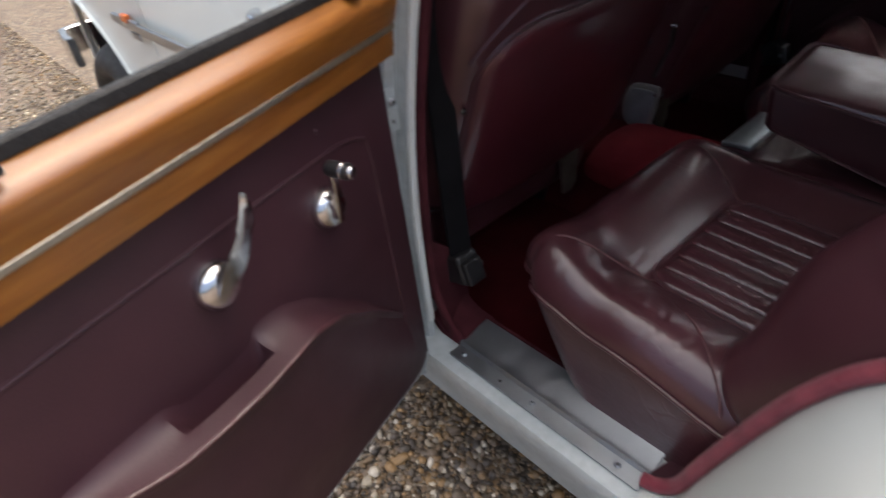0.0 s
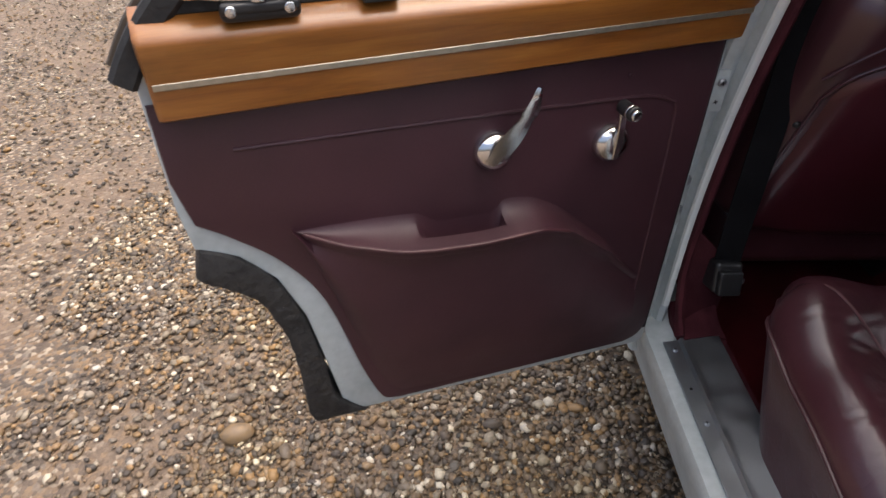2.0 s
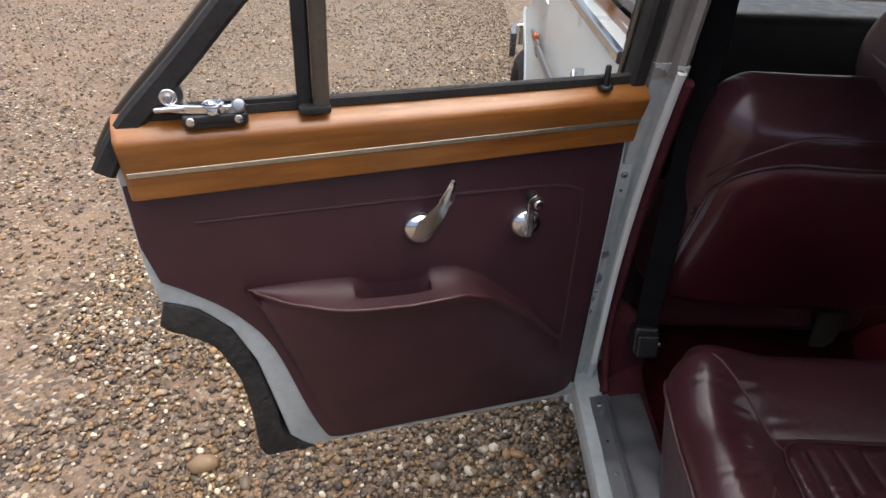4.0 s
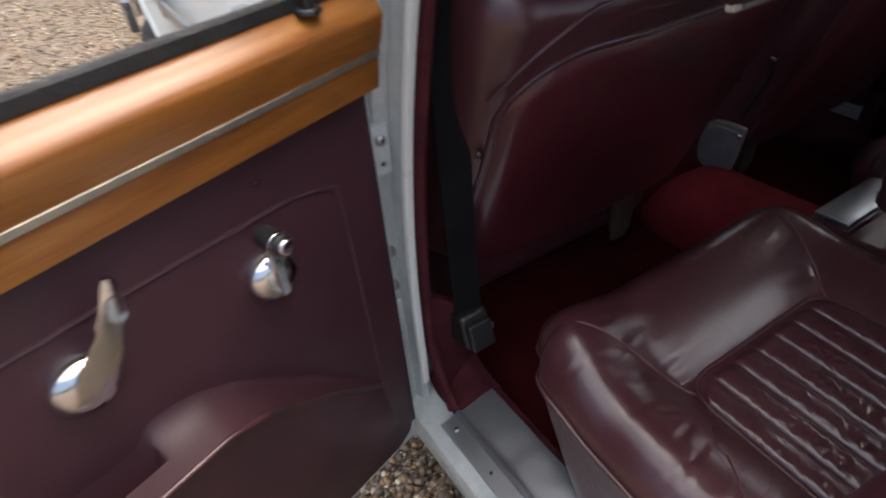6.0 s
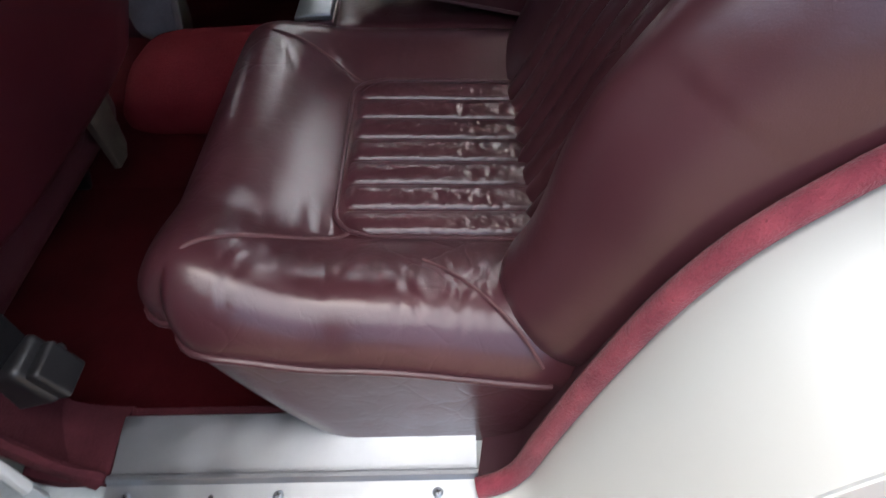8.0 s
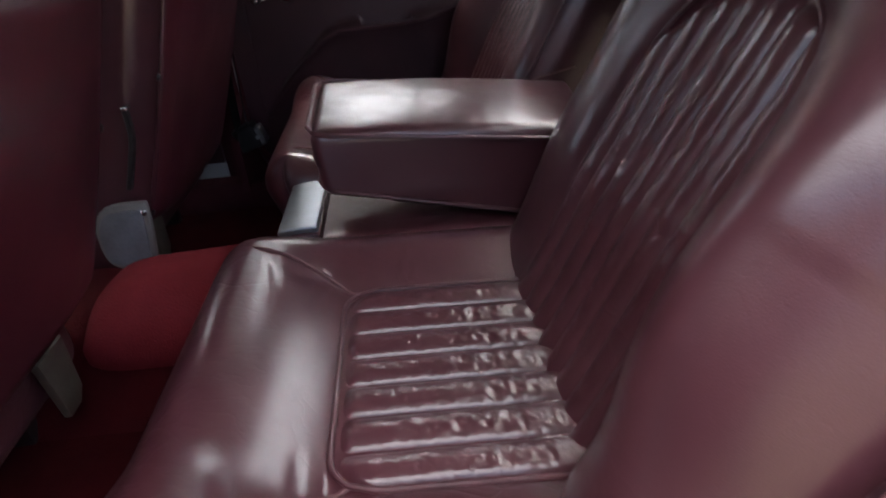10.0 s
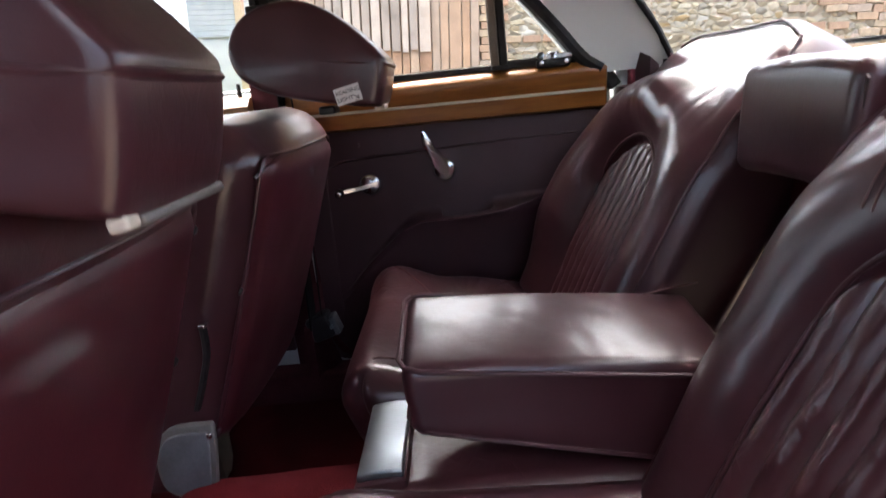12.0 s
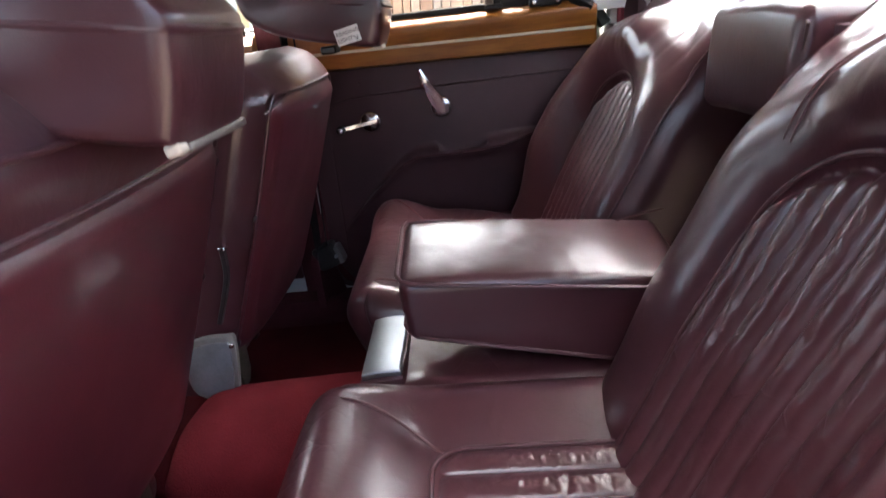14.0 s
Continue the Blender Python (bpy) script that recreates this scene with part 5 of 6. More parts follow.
def front_seat(cx, y0, z0, recline, crown, hx, hy, hz, label, o, note):
    """A front seat; y0, z0: a point of its back face; recline in degrees."""
    r = radians(recline)
    TV, DV = Vector((0, -math.sin(r), math.cos(r))), Vector((0, -math.cos(r), -math.sin(r)))
    st = thing("front_seat", label, "car seat", (cx, y0 + 0.2, 0.25), group="front seats")
    O = Vector((cx, y0 + 0.2, 0.25))
    ORG = Vector((cx, y0, z0))
    put = lambda s, t, d: ORG + Vector((1, 0, 0)) * s + TV * t + DV * d - O

    def rear(s, t):
        """How far the back stands out to the rear."""
        return -0.045 * (abs(s) / 0.322) ** 3 * (0.95 if s * o > 0 else 0.6) + 0.008 * math.cos(t * 4) - 0.05 * sstep(0.23, 0.33, t) ** 2

    def shell(p):
        s, t = p.x, p.z + 0.032
        k = (p.y + 0.08) / 0.16
        s *= 1 - 0.10 * sstep(0.15, 0.36, t) ** 2
        d = -0.16 + 0.16 * k + rear(s, t) * k
        return put(s, t, d + 0.2 * crumple(s, t, d, cx))

    part("backrest", rbox((0.322, 0.08, 0.272), 0.055, 46, 7, shell), LEATHER_SMOOTH, st, "oxblood leather backrest", sharp=80)

    def crest(s):
        r = 0.13 if s * o > 0 else 0.035
        return crown - r + r * math.sqrt(max(0.0, 1 - (max(0.0, abs(s) - (0.288 - r)) / (r + 0.001)) ** 2))

    def board(u, v):
        s = -0.280 + 0.560 * u
        t = -0.228 + (crest(s) + 0.228) * v
        e = sstep(0, 0.04, u) * sstep(1, 0.96, u) * sstep(1, 0.96, v) * sstep(0, 0.03, v)
        return put(s, t, rear(s, t) - 0.006 + 0.016 * e)

    arch = [(q, 0.272 - 0.12 * max(0.0, abs(q) - 0.16) ** 2 / 0.0196 * (1.0 if q * o > 0 else 0.25)) for q in span(-0.300, 0.300, 36)]
    part("crown_seam", tube([put(q, t, rear(q, t) + 0.0005) for q, t in arch], 0.0028), LEATHER_SMOOTH, st)
    part("top_piping", tube([put(q, 0.290 - 0.05 * (abs(q) / 0.27) ** 5, -0.125) for q in span(-0.272, 0.272, 24)], 0.004), PIPING, st)
    bd = part("backboard", sheet(board, span(0, 1, 40), span(0, 1, 40)), BACKCLOTH, st, "maroon covered back panel", sharp=80)
    part("back_piping", tube([put(s, t, rear(s, t) + 0.001) for s, t in [(-0.286, t) for t in span(-0.225, crest(-0.286) - 0.01, 12)] + [(0.286 * math.sin(a), crest(0.286 * math.sin(a)) + 0.004) for a in span(-1.57, 1.57, 60)] + [(0.286, t) for t in span(crest(0.286) - 0.01, -0.225, 12)]], 0.0030), LEATHER_SMOOTH, bd)
    for s, t in ((-0.295, 0.060), (0.295, 0.0), (-0.285, -0.20), (0.290, 0.175)):
        part("stud", moved(cyl(0.007, 0.005, 0.005, 14, 0.0015), Matrix.Translation(put(s, t, rear(s, t) + 0.001)) @ pose(0, 0, 0, 90 + recline, 0, 0)), BLACK, bd, "dark press stud")
    part("cushion", moved(rbox((0.29, 0.27, 0.09), 0.05, 24, 5), Matrix.Translation(Vector((cx, y0 + 0.42, 0.45)) - O)), LEATHER, st, "oxblood leather seat cushion", sharp=80)
    part("runner", box(-0.24, -0.21, 0.05, 0.5, 0.0, 0.12, 0.004), BLACK, st, "black seat runner")
    part("runner", box(0.21, 0.24, 0.05, 0.5, 0.0, 0.12, 0.004), BLACK, st, "black seat runner")
    part("seat_frame", box(-0.25, 0.25, 0.05, 0.48, 0.10, 0.13, 0.004), BLACK, st)
    part("bracket_foot", slab([(-0.035, 0.21), (0.035, 0.21), (0.030, 0.12), (0.012, 0.10), (-0.020, 0.10)], lambda a, b, n: Vector((-o * 0.175 + a, n, b)), -0.072, -0.058, 0.003), FRAME, st, "grey steel seat bracket")

    # headrest with its sloping top
    prof = curve([(0, y, z) for y, z in [(0.948, 1.135), (0.928, 1.172), (0.885, 1.197), (0.825, 1.203), (0.775, 1.186), (0.725, 1.150), (0.675, 1.098), (0.667, 1.075), (0.683, 1.012), (0.700, 1.004), (0.770, 1.016), (0.869, 1.040), (0.925, 1.070), (0.945, 1.10)]], 4, True)
    mid_p = Vector((0, 0.80, 1.10))
    hw, tall = (0.73, 1.10) if not note else (0.92, 1.0)
    hp = lambda x, p: Vector((hx + (x - hx) * (1 - 0.14 * sstep(1.05, 1.20, p.z)), p.y + hy, 1.004 + (p.z - 1.004) * tall + hz)) - O
    rows = []
    for x, k in [(-0.113, 0.05), (-0.1125, 0.62), (-0.1115, 0.80), (-0.108, 0.88), (-0.102, 0.935), (-0.094, 0.965), (-0.082, 0.985), (-0.066, 1.0), (0.0, 1.005), (0.066, 1.0), (0.082, 0.985), (0.094, 0.965), (0.102, 0.935), (0.108, 0.88), (0.1115, 0.80), (0.1125, 0.62), (0.113, 0.05)]:
        rows.append([hp(hx + x * hw, mid_p + (p - mid_p) * (1 - (1 - k) * (0.42 if k > 0.5 else 1))) for p in prof])
    hr = part("headrest", loft(rows), LEATHER_SMOOTH, st, "wedge-shaped dark leather headrest", sharp=80)
    rim = curve([(sgn * 0.108 * hw, y, z) for sgn, y, z in [(-1, 0.90, 1.118), (-1, 0.80, 1.104), (-1, 0.70, 1.090), (-0.86, 0.672, 1.087), (0, 0.668, 1.086), (0.86, 0.672, 1.087), (1, 0.70, 1.090), (1, 0.80, 1.104), (1, 0.90, 1.118)]], 4)
    part("headrest_seam", tube([hp(hx + p.x, p + Vector((0, -0.002, -0.010))) for p in rim], 0.0042), LEATHER_SMOOTH, hr)
    part("reading_lamp", moved(rbox((0.030 if note else 0.008, 0.010 if note else 0.007, 0.005 if note else 0.0050), 0.003, 8, 3), Matrix.Translation(hp(hx - 0.02 * hw if note else hx - 0.066, Vector((0, 0.694, 1.002)))) @ pose(0, 0, 0, -8, 0, 0)), IVORY, hr, "ivory reading lamp under the headrest")
    if not note:
        # added strip, stands for the highlight on the glossy leather top edge
        part("sheen_strip", moved(rbox((0.066, 0.004, 0.0040), 0.003, 10, 3), Matrix.Translation(hp(hx + 0.010, Vector((0, 0.690, 1.001)))) @ pose(0, 0, 0, -8, 0, 0)), PILLAR_METAL, hr, "taupe strip for the highlight along the seat's top edge")
    part("headrest_bar", moved(rbox((0.030, 0.016, 0.008), 0.005, 8, 3), Matrix.Translation(hp(hx + 0.01, Vector((0, 0.80, 1.006))))), BLACK, hr)
    if note:
        sl = part("sticker", box(-0.0006, 0.0006, -0.030, 0.030, -0.019, 0.019, 0), PAPER, hr, "white paper label with handwriting")
        sl.matrix_basis = Matrix.Translation(Vector((hx - 0.1055, 0.741 + hy, 1.031 + hz)) - O) @ pose(0, 0, 0, -11, 0, 0) @ Matrix.Diagonal((1, 0.78, 0.78, 1))
        for text, dz in (("READING", 0.003), ("LIGHT", -0.012)):
            cu = bpy.data.curves.new("lettering", "FONT")
            cu.body, cu.size, cu.extrude = text, 0.0135, 0.0002
            tmp = bpy.data.objects.new("lettering", cu)
            scene.collection.objects.link(tmp)
            me = bpy.data.meshes.new_from_object(tmp.evaluated_get(bpy.context.evaluated_depsgraph_get()))
            bpy.data.objects.remove(tmp)
            me.materials.clear()
            me.materials.append(INK)
            ob = new("lettering", me)
            ob.parent = sl
            ob.matrix_basis = Matrix.Translation((-0.0011, 0.027, dz)) @ pose(0, 0, 0, 90, 0, -90)
        part("arrow", tube([(-0.0011, -0.012, -0.004), (-0.0011, -0.022, -0.014)], 0.0009), INK, sl)
        part("arrow_head", tube([(-0.0011, -0.014, -0.0145), (-0.0011, -0.0225, -0.0145), (-0.0011, -0.0225, -0.006)], 0.0009), INK, sl)
    return st


front_seat(-0.273, 0.925, 0.730, 21.0, 0.215, -0.250, 0.066, -0.032, "oxblood leather front seat with maroon back panel beside the open door", -1, False)
front_seat(0.524, 0.928, 0.692, 20.0, 0.268, 0.547, 0.0, 0.0, "oxblood leather front seat with labelled headrest across the cabin", 1, True)

# ---- belts and small cabin things ----
def seat_belt(mirror, label):
    sx = (lambda x: x) if not mirror else (lambda x: 2 * CX - x)
    b = thing("seat_belt", label, "seat belt", (sx(-0.582), 0.958, 0.450), group="seat belts")
    O = Vector((sx(-0.582), 0.958, 0.450))
    reel = part("reel", moved(rbox((0.028, 0.032, 0.034), 0.010, 8, 3), Matrix.Translation(Vector((0, 0.0, 0.0))) @ pose(0, 0, 0, -18, 0, 0)), BLACK, b, "black belt reel housing")
    part("reel_cover", moved(rbox((0.023, 0.010, 0.026), 0.005, 6, 3), pose(0, -0.036, 0.004, -18, 0, 0)), GREYPLASTIC if mirror else BLACK, reel)
    part("button", moved(cyl(0.0065, 0.005, 0.004, 14, 0.001), Matrix.Translation((0.028 if not mirror else -0.028, -0.030, 0.004)) @ pose(0, 0, 0, 80, 0, 40 if not mirror else -40)), ALLOY, reel, "small pale button")
    line = curve([Vector((sx(-0.580), 0.955, 0.45)) - O, Vector((sx(-0.588), 0.952, 0.60)) - O, Vector((sx(-0.598), 0.945, 0.85)) - O, Vector((sx(-0.606), 0.950, 1.10)) - O, Vector((sx(-0.60), 0.985, 1.23 if mirror else 1.30)) - O], 8)
    part("webbing", sweep(line, bar(0.048, 0.004), (0.25 if not mirror else -0.25, 1, 0)), WEBBING, b, "black belt webbing")
    part("webbing", sweep([p + Vector((0.012 if not mirror else -0.012, 0.022, 0)) for p in line], bar(0.048, 0.004), (0.1, 1, 0)), WEBBING, b, "black belt webbing")
    part("top_loop", moved(rbox((0.012, 0.032, 0.02), 0.006, 6, 3), Matrix.Translation(Vector((sx(-0.60), 0.985, 1.235 if mirror else 1.26)) - O)), BLACK, b, "black belt guide")
    return b


seat_belt(False, "black inertia seat belt on the near door pillar")
seat_belt(True, "black inertia seat belt on the far door pillar")
knob = thing("recliner_cover", "grey plastic seat recliner cover by the tunnel", "seat fitting", (0.165, 1.03, 0.515))
RP = [(-0.016, 0.052), (0.000, 0.066), (0.060, 0.060), (0.086, 0.020), (0.086, -0.040), (0.058, -0.064), (0.012, -0.068), (0.000, -0.056)]
outline = [(q.x, q.y) for q in curve([(a, b, 0) for a, b in RP], 4, True)]
part("plate", slab(outline, lambda a, b, n: Vector((n + 0.02, a - 0.025, b - 0.03)), 0.0, 0.016, 0.004), PILLAR_METAL, knob, "dull metal rim plate")
part("cover", slab([(0.037 + (a - 0.037) * 0.84, b * 0.84) for a, b in outline], lambda a, b, n: Vector((n + 0.02, a - 0.025, b - 0.03)), -0.007, 0.001, 0.003), GREYPLASTIC, knob)
for py, pz in ((-0.034, 0.018), (-0.030, -0.080)):
    part("pin", moved(cyl(0.006, 0.005, 0.006, 14, 0.002), pose(0.020, py, pz, 0, -90, 0)), CHROME, knob)
lev = thing("recliner_lever", "slim dark recliner lever between the front seats", "lever", (0.185, 0.985, 0.60))
part("arm", sweep(curve([(0, 0.02, -0.02), (0, 0.0, 0.03), (0.004, -0.012, 0.07), (0.006, -0.014, 0.115)], 6), bar(0.014, 0.008), (0, 1, 0)), BLACK, lev)
part("tip", moved(rbox((0.011, 0.006, 0.004), 0.003, 6, 3), pose(0.006, -0.016, 0.117)), CHROME, lev)

# ---- yard beyond the car; the ground falls, so its walls lean a little against the car ----
SLOPE = 4.5


def yard(name, label, category, p, kind="", group=""):
    q = Matrix.Rotation(radians(SLOPE), 3, (1, 0, 0)) @ Vector(p)
    return thing(name, label, category, tuple(q), (SLOPE, 0, 0), group=group, kind=kind)


PLANK = stone_mat("weathered_board", [(0.0, (0.27, 0.16, 0.10)), (0.4, (0.38, 0.25, 0.16)), (0.7, (0.34, 0.27, 0.21)), (1.0, (0.46, 0.34, 0.24))], 7.0)
PLANK_GREY = stone_mat("grey_board", [(0.0, (0.26, 0.23, 0.20)), (0.5, (0.40, 0.35, 0.30)), (1.0, (0.52, 0.46, 0.40))], 7.0)
FLINT = stone_mat("flint", [(0.0, (0.24, 0.22, 0.18)), (0.2, (0.33, 0.30, 0.23)), (0.5, (0.39, 0.34, 0.23)), (0.72, (0.41, 0.38, 0.30)), (0.86, (0.50, 0.48, 0.42)), (1.0, (0.42, 0.32, 0.16))], 34.0)
MORTAR = surface("lime_mortar", (0.36, 0.32, 0.25), (0.44, 0.40, 0.32), (0.85, 0.95), 6.0, 90.0, 0.6, 0.01)
BRICK = stone_mat("red_brick", [(0.0, (0.34, 0.22, 0.15)), (0.4, (0.40, 0.28, 0.19)), (0.7, (0.42, 0.34, 0.23)), (1.0, (0.38, 0.31, 0.25))], 20.0)
RENDER = surface("white_render", (0.33, 0.35, 0.35), (0.41, 0.43, 0.43), (0.8, 0.95), 2.0, 40.0, 0.3, 0.01)
SLATE = surface("grey_roof", (0.26, 0.30, 0.33), (0.34, 0.38, 0.41), (0.6, 0.8), 3.0, 40.0, 0.3, 0.01)
BLUE = surface("pale_blue_paint", (0.16, 0.42, 0.52), (0.24, 0.50, 0.60), (0.6, 0.8), 3.0, 40.0, 0.2, 0.01)
GRASS = surface("short_grass", (0.10, 0.14, 0.02), (0.20, 0.23, 0.04), (0.8, 0.95), 3.0, 60.0, 0.8, 0.03)
FOLIAGE = stone_mat("grey_green_foliage", [(0.0, (0.12, 0.14, 0.09)), (0.5, (0.16, 0.18, 0.12)), (1.0, (0.20, 0.215, 0.155))], 3.0)
SLAB = surface("old_stone_slab", (0.34, 0.27, 0.21), (0.52, 0.43, 0.35), (0.8, 0.95), 5.0, 40.0, 0.4, 0.01)
DARKGLASS = surface("dark_glass", (0.02, 0.025, 0.03), (0.05, 0.06, 0.07), (0.05, 0.1), 3.0, 40.0, 0.0)

barn = yard("barn", "weathered timber boarded barn on a white plinth", "barn", (5.6, 0.30, -0.3))
part("wall", box(0.06, 0.3, 0.0, 2.25, -0.3, 3.2, 0.01), PLANK_GREY, barn)
part("plinth", box(0.0, 0.3, 0.0, 2.25, -0.4, 1.28, 0.02), RENDER, barn, "white rendered plinth")
rnd = random.Random(4)
y = 0.02
while y < 2.18:
    w = rnd.uniform(0.075, 0.13)
    grey = 0.42 < y < 1.45
    z0 = (1.32 + rnd.uniform(-0.02, 0.02)) if y > 0.55 else 1.18 + rnd.uniform(-0.03, 0.03)
    b = box(-0.02 - rnd.uniform(0, 0.012), 0.055, y, y + w - 0.008, z0, 3.1, 0.004, 1)
    part("board", b, PLANK, barn)
    if grey:
        part("board", box(-0.045 - rnd.uniform(0, 0.008), -0.021, y + 0.004, y + w - 0.012, 1.62 + rnd.uniform(-0.015, 0.015), 3.1, 0.004, 1), PLANK_GREY, barn)
    y += w
part("barge", box(-0.02, 0.02, 0.50, 0.56, 1.16, 1.38, 0.01), PLANK, barn)

wall = yard("flint_wall", "old flint rubble wall with brick quoins", "wall", (5.6, 0.30, -0.3), kind="structure")
part("core", box(0.05, 0.45, -7.5, -0.005, -0.5, 2.72, 0.02), MORTAR, wall)
part("coping", box(-0.02, 0.5, -7.5, -0.005, 2.72, 2.82, 0.02), SLAB, wall)
flints = []
for i in range(9):
    bm = bmesh.new()
    bmesh.ops.create_icosphere(bm, subdivisions=1, radius=1.0)
    for v in bm.verts:
        v.co *= 1 + 0.75 * noise.noise(v.co * 2.3 + Vector((i * 5, 0, 0)))
    me = bpy.data.meshes.new("flint")
    bm.to_mesh(me)
    bm.free()
    me.materials.append(FLINT)
    flints.append(me)
rest_v, rest_f, count = [], [], 0
odd_bricks = []
for row in range(40):
    yy = -0.22 - rnd.uniform(0, 0.1)
    z = 0.50 + row * 0.055
    while yy > -6.5:
        w = rnd.uniform(0.055, 0.14)
        if z > 2.68:
            pass
        elif yy < -3.0 and rnd.random() < 0.05:
            odd_bricks.append((yy - 0.02, z))
            w = 0.21
        elif yy > -0.75 and row in (18, 22) and rnd.random() < 0.8:
            odd_bricks.append((yy - 0.05, z))
            w = 0.20
        else:
            me = rnd.choice(flints)
            m = pose(0.05, yy - w * 0.3, z + rnd.uniform(-0.014, 0.014), rnd.uniform(-28, 28), 0, rnd.uniform(-18, 18)) @ Matrix.Diagonal((0.024, w * 0.64, rnd.uniform(0.028, 0.042), 1))
            if count < 300 and -3.2 < yy < -0.1 and z > 1.15:
                ob = new("flint", me)
                ob.parent = wall
                ob.matrix_basis = m
                count += 1
            else:
                k = len(rest_v)
                rest_v += [m @ v.co for v in me.vertices]
                rest_f += [tuple(k + i for i in p.vertices) for p in me.polygons]
        yy -= w
part("flints", from_data(rest_v, rest_f), FLINT, wall, "rubble flints", kind="stuff")
bm0 = box(-0.06, 0.06, -0.11, 0.11, -0.033, 0.033, 0.004, 1)
brick_me = bpy.data.meshes.new("brick")
bm0.to_mesh(brick_me)
bm0.free()
brick_me.materials.append(BRICK)
for yy, z in odd_bricks:
    ob = new("brick", brick_me)
    ob.parent = wall
    ob.matrix_basis = pose(0.07, yy, z, rnd.uniform(-4, 4), 0, rnd.uniform(-3, 3)) @ Matrix.Diagonal((1, rnd.uniform(0.7, 1.0), 0.95, 1))
for row in range(28):
    z = 0.62 + row * 0.072
    for yy in ((-0.11,) if row % 2 else (-0.05, -0.20)):
        ob = new("brick", brick_me)
        ob.parent = wall
        ob.matrix_basis = pose(0.06, yy, z) @ Matrix.Diagonal((1, 0.95 if row % 2 else 0.62, 1, 1))
    y0 = -3.26 + 0.10 * noise.noise(Vector((row * 0.8, 7, 0))) - (0.11 if row % 2 else 0)
    for k in range(4):
        if z > 1.0 and rnd.random() > 0.22:
            ob = new("brick", brick_me)
            ob.parent = wall
            ob.matrix_basis = pose(0.068 + rnd.uniform(-0.008, 0.008), y0 - k * 0.225, z + rnd.uniform(-0.008, 0.008), rnd.uniform(-3, 3), 0, rnd.uniform(-3, 3)) @ Matrix.Diagonal((1, rnd.uniform(0.8, 1.08), rnd.uniform(0.9, 1.08), 1))

shed = yard("lean_to", "boarded lean-to roof behind the flint wall", "shed", (6.3, -0.6, 1.85))
part("back_wall", box(0.05, 0.6, -2.0, 0.3, -2.1, 0.1, 0.02), MORTAR, shed)
for i in range(16):
    part("board", moved(box(0.0, 0.02, -0.05, 0.05, -0.1, 1.2, 0.004, 1), pose(0, -0.105 * i, 0, -16, 0, 0)), PLANK_GREY, shed)

white = yard("white_building", "white rendered outbuilding with a grey boarded gable above", "building", (19.0, 8.55, 0.0))
part("wall", box(0, 4, -1.42, 0.0, -0.8, 2.64, 0.02), RENDER, white)
part("eave", box(-0.06, 0.0, -1.42, 0.05, 2.62, 2.67, 0.01), SLATE, white)
for k in range(9):
    part("gable_board", box(-0.03, 0.10, -1.42, 0.04, 2.675 + 0.15 * k, 2.822 + 0.15 * k, 0.006, 1), SLATE, white)
part("gable", box(0.10, 4, -1.42, 0.04, 2.64, 4.0, 0.02), SLATE, white)
part("roof", box(-0.2, 4.2, -1.6, 0.2, 4.02, 4.12, 0.02), SLATE, white, "grey roof")
part("corner_post", box(-0.05, 0.25, -1.66, -1.425, -0.8, 3.98, 0.02), BRICK, white, "brown corner post")
hut = yard("blue_shed", "small pale blue shed with a pitched grey roof", "shed", (26.0, 12.0, 0.0))
part("wall", box(0, 3, -0.62, 0.80, 0.5, 3.35, 0.02), SLATE, hut)
for k in range(5):
    part("door_board", box(-0.06 - 0.006 * (k % 2), 0.0, -0.58 + 0.178 * k, -0.405 + 0.178 * k, 0.6, 3.27, 0.006, 1), BLUE, hut, "pale blue door board")
part("side_panel", box(-0.05, 0.0, 0.42, 0.80, 0.6, 2.42, 0.02), BLUE, hut, "smaller pale blue panel")
part("roof", slab([(-0.72, 3.33), (0.90, 3.33), (0.02, 4.20)], lambda a, b, n: Vector((n, a, b)), -0.2, 3.2, 0.02), SLATE, hut, "grey pitched roof")


def rise(x, y):
    """The yard climbs beyond the car and levels out where the vans stand."""
    z = 0.2 + 0.15 * (min(y, 14.2) - 7.2) - 0.9 * sstep(13.6, 11.6, x)
    return z + 0.02 * nz(x, y, 0, 1.5)


verge = yard("grass_verge", "rising verge of short yellow-green grass", "grass", (0, 0, 0), kind="structure")
part("turf", sheet(lambda u, v: (u, v, rise(u, v)), span(11.6, 32.0, 34), span(2.0, 9.2, 26), (0, 0, -0.3)), GRASS, verge)
bank = yard("gravel_rise", "brown gravel rising to the far parking", "gravel", (0, 0, 0), kind="structure")
part("gravel_sheet", sheet(lambda u, v: (u, v, rise(u, v) - 0.01), span(11.6, 32.0, 30) + [40, 60, 90], span(9.2, 20.0, 24) + [30, 45, 70], (0, 0, -0.3)), GRAVEL, bank)
rnd2 = random.Random(9)
stone_outline = [(p.x, p.y) for p in curve([(-0.13, -0.05, 0), (0.13, -0.05, 0), (0.14, 0.80, 0), (0.08, 0.99, 0), (-0.08, 0.99, 0), (-0.14, 0.80, 0)], 4, True)]
for i in range(4):
    x, y = 20.3, 9.40 + 0.30 * i
    sl = yard("leaning_slab", "old stone slab leaning in a row", "stone slab", (x, y, rise(x, y)), group="row of leaning slabs")
    part("slab", moved(slab(stone_outline, lambda a, b, n: Vector((n, a, b)), -0.04, 0.04, 0.008), pose(0, 0, 0, rnd2.uniform(4, 13), 8, rnd2.uniform(-25, 25))), SLAB, sl)
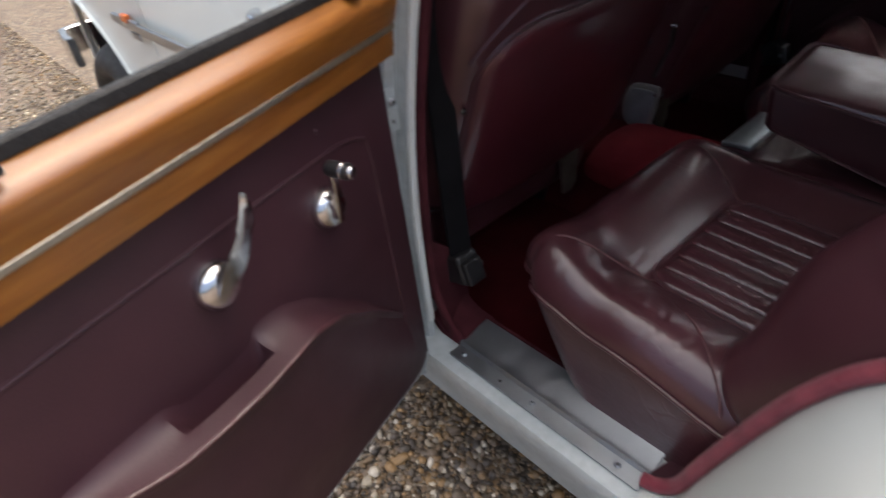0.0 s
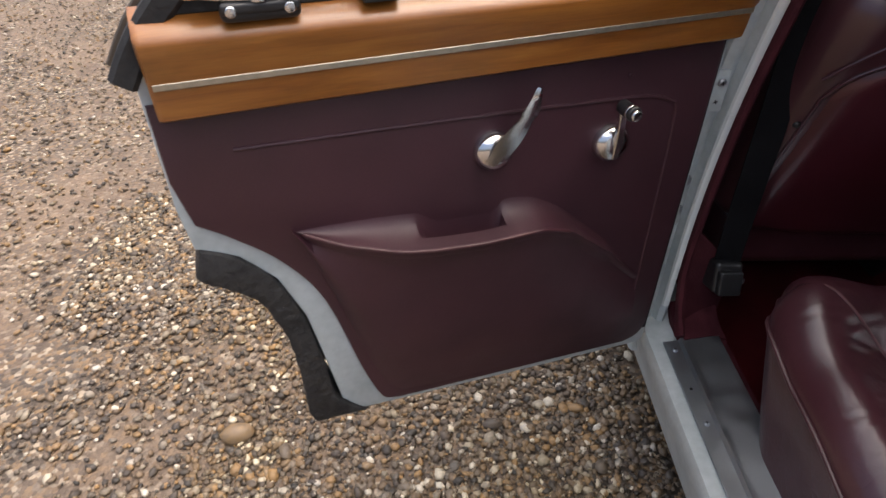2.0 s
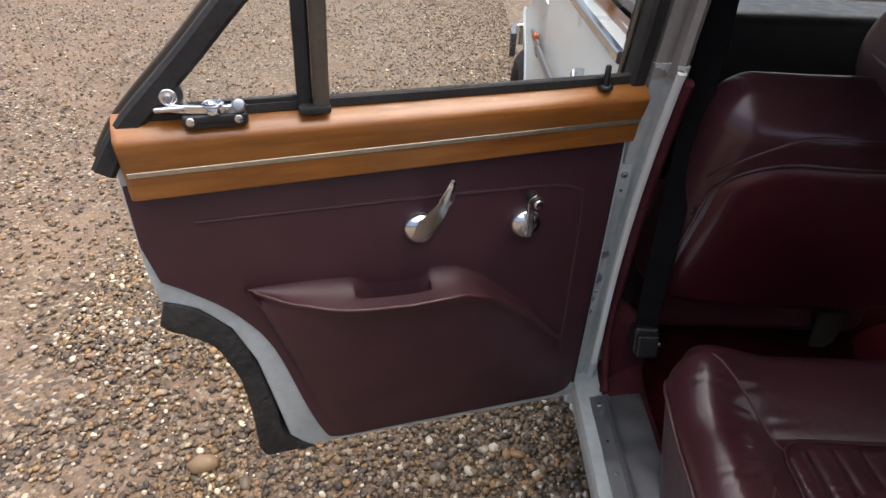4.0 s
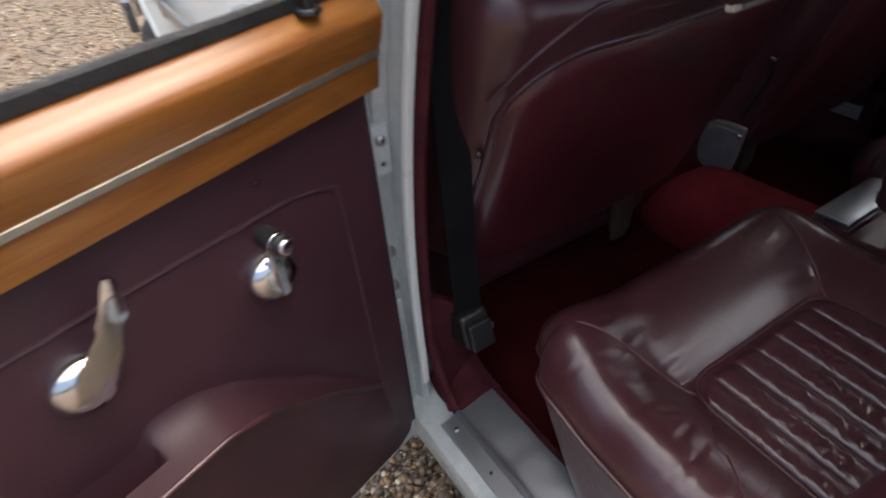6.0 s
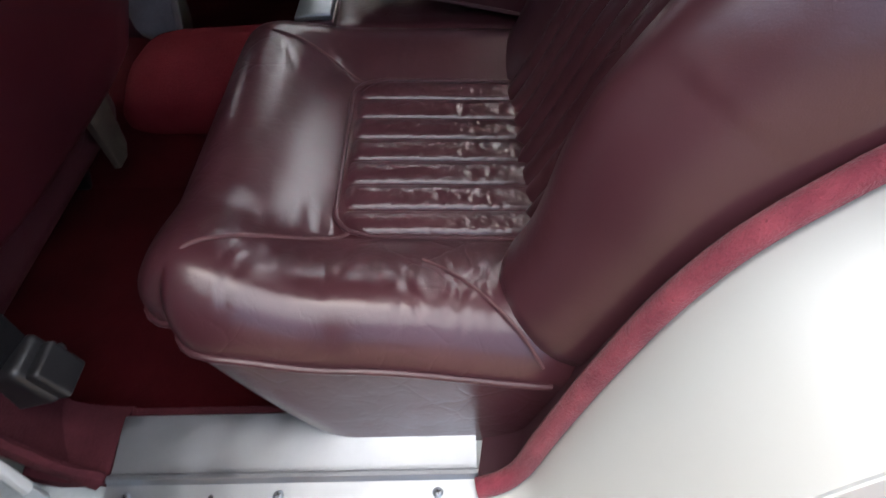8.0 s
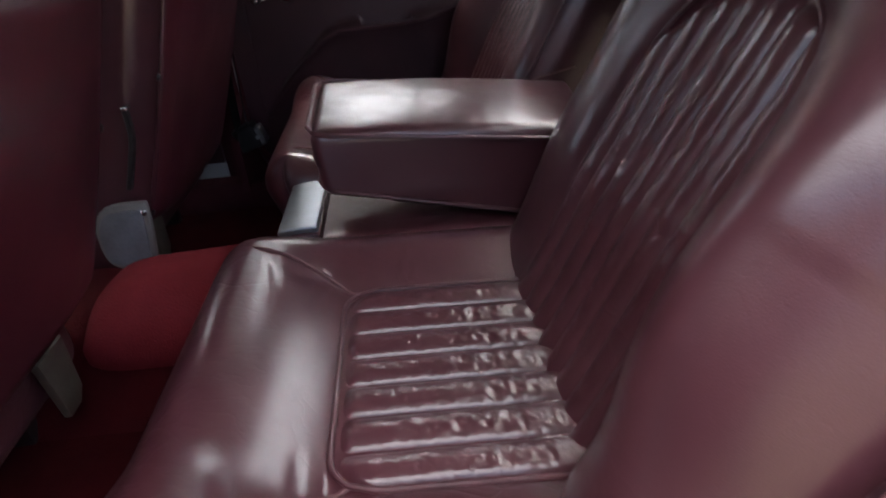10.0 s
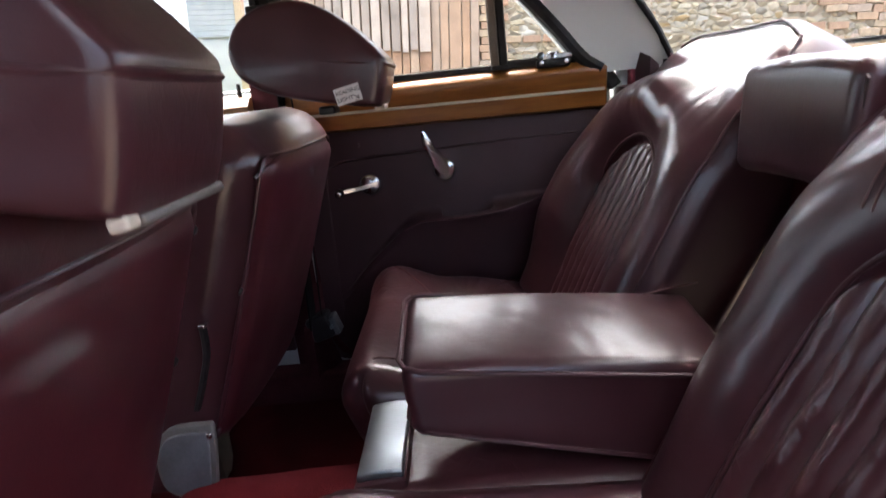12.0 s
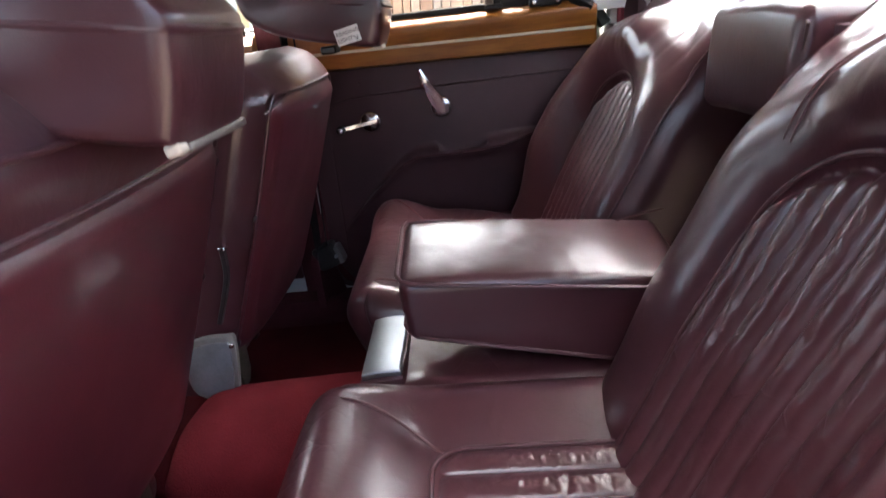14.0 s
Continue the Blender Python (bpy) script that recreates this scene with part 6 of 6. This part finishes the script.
for i in range(4):
    x, y = 19.9, 9.32 + 0.31 * i
    pot = yard("planter", "small brick-red planter at the foot of the slabs", "planter", (x, y, rise(x, y) - 0.01), group="planters by the slabs")
    part("pot", moved(cyl(0.10, 0.13, 0.17, 16, 0.01), pose(0, 0, 0.085)), BRICK, pot)
    part("soil", moved(cyl(0.10, 0.10, 0.02, 16, 0.004), pose(0, 0, 0.17)), SHADED_RED, pot)
for x, y in ((42.0, 25.0), (44.0, 21.9), (47.0, 31.5)):
    van = yard("parked_van", "pale parked van in the distance", "van", (x, y, rise(x, y) - 0.01), group="parked vans")
    part("body", moved(rbox((0.95, 1.85, 0.92), 0.30, 14, 4, lambda p: Vector((p.x, p.y, p.z - (0.7 * sstep(-0.6, -1.7, p.y) if p.z > 0 else 0)))), pose(0, 0, 1.18, 0, 0, 50)), PAINT, van, "white van body")
    part("side_window", moved(box(-0.97, -0.94, -0.8, -0.25, 1.32, 1.82, 0.01), pose(0, 0, 0, 0, 0, 50)), DARKGLASS, van)
    part("side_window", moved(box(-0.97, -0.94, -0.1, 1.3, 1.32, 1.82, 0.01), pose(0, 0, 0, 0, 0, 50)), DARKGLASS, van)
    for yy in (-1.1, 1.1):
        part("wheel", moved(cyl(0.34, 0.34, 0.2, 20, 0.03), pose(0, 0, 0, 0, 0, 50) @ pose(-0.90, yy, 0.34, 0, 90, 0)), RUBBER, van)

# distant trees
def tree(x, y, h, seed):
    r = random.Random(seed)
    t = yard("tree", "hazy grey-green tree at the far edge of the yard", "tree", (x, y, rise(x, y) - 0.05), group="trees at the edge of the yard")
    part("trunk", sweep([(0, 0, 0), (0.1, 0.05, h * 0.4), (0.0, 0.1, h * 0.75)], ring(0.2, 8), (1, 0, 0)), SLAB, t)
    vs, fs = [], []
    for i in range(2600):
        a, b, c = r.gauss(0, 1), r.gauss(0, 1), r.gauss(0, 1)
        n = (a * a + b * b + c * c) ** 0.5 + 1e-6
        q = r.random() ** 0.4
        p = Vector((a / n * q * h * 0.42, b / n * q * h * 0.42, h * 0.66 + c / n * q * h * 0.36))
        s = r.uniform(0.10, 0.26)
        k = len(vs)
        u, w = Vector((r.gauss(0, 1), r.gauss(0, 1), r.gauss(0, 1))).normalized() * s, Vector((r.gauss(0, 1), r.gauss(0, 1), r.gauss(0, 1))).normalized() * s
        vs += [p - u, p + w, p + u, p - w]
        fs.append((k, k + 1, k + 2, k + 3))
    part("crown", from_data(vs, fs), FOLIAGE, t, "thin leafy crown")


for i in range(10):
    tree(62 + 3 * (i % 3), 28.5 + 2.2 * i, 5.4 + 0.5 * ((i * 7) % 3), 20 + i)

# ---- pebbles ----
rp = random.Random(11)
shapes = []
for i in range(10):
    bm = bmesh.new()
    bmesh.ops.create_icosphere(bm, subdivisions=1, radius=1.0)
    for v in bm.verts:
        v.co *= 1 + 0.3 * noise.noise(v.co * 1.3 + Vector((i * 7, 1, 0)))
        v.co.z *= 0.62
    for f in bm.faces:
        f.smooth = True
    me = bpy.data.meshes.new("pebble")
    bm.to_mesh(me)
    bm.free()
    me.materials.append(PEBBLE)
    shapes.append((me, np.array([v.co[:] for v in me.vertices]), [tuple(p.vertices) for p in me.polygons]))


def pebble_at(x, y, r):
    return pose(x, y, r * 0.12, rp.uniform(-25, 25), rp.uniform(-25, 25), rp.uniform(0, 360)) @ Matrix.Diagonal((r * rp.uniform(0.8, 1.35), r * rp.uniform(0.7, 1.0), r * rp.uniform(0.7, 1.0), 1))


for i in range(290):
    ob = new("pebble", shapes[i % 10][0])
    ob.parent = ground
    ob.matrix_basis = pebble_at(rp.uniform(-1.9, -0.72), rp.uniform(0.55, 1.75), rp.uniform(0.009, 0.017) * (1.5 if i % 19 == 0 else 1))
BIG = [(-1.646, 0.904, 0.045), (-1.519, 0.854, 0.024), (-1.03, 0.927, 0.022), (-0.906, 0.982, 0.019), (-0.848, 0.972, 0.02), (-1.264, 0.866, 0.014), (-1.721, 1.219, 0.02), (-2.75, 1.15, 0.07)]
for x, y, r in BIG:
    ob = new("pebble", shapes[int(abs(x * 10)) % 10][0])
    ob.parent = ground
    ob.matrix_basis = pebble_at(x, y, r)
pv, pf, base = [], [], 0
for i in range(105000):
    far = (i % 13) / 13.0
    if i % 2:
        x, y = rp.uniform(-2.3, -0.45), rp.uniform(0.35, 2.0)
    else:
        x, y = -0.5 - 5.5 * rp.random() ** 1.4, -0.2 + 7.5 * rp.random() ** 1.6
    patch = nz(x, y, 4, 0.9) + 0.5 * nz(x, y, 9, 3.1)
    if patch + rp.uniform(-0.45, 0.45) < -0.42:
        continue
    r = rp.choice((0.004, 0.004, 0.005, 0.005, 0.006, 0.007, 0.008, 0.010, 0.012)) * (1.0 if i % 37 else 1.6)
    me, co, tris = shapes[i % 10]
    m = np.array(pebble_at(x, y, r))
    pv.append(co @ m[:3, :3].T + m[:3, 3])
    pf += [tuple(base + k for k in t) for t in tris]
    base += len(co)
pme = bpy.data.meshes.new("loose_pebbles")
pme.from_pydata(np.concatenate(pv).tolist(), [], pf)
pme.polygons.foreach_set("use_smooth", np.ones(len(pf), dtype=bool))
pme.materials.append(PEBBLE)
pob = new("loose_pebbles", pme)
pob.parent = ground
tagged(pob, "scattered small flint pebbles", kind="stuff")
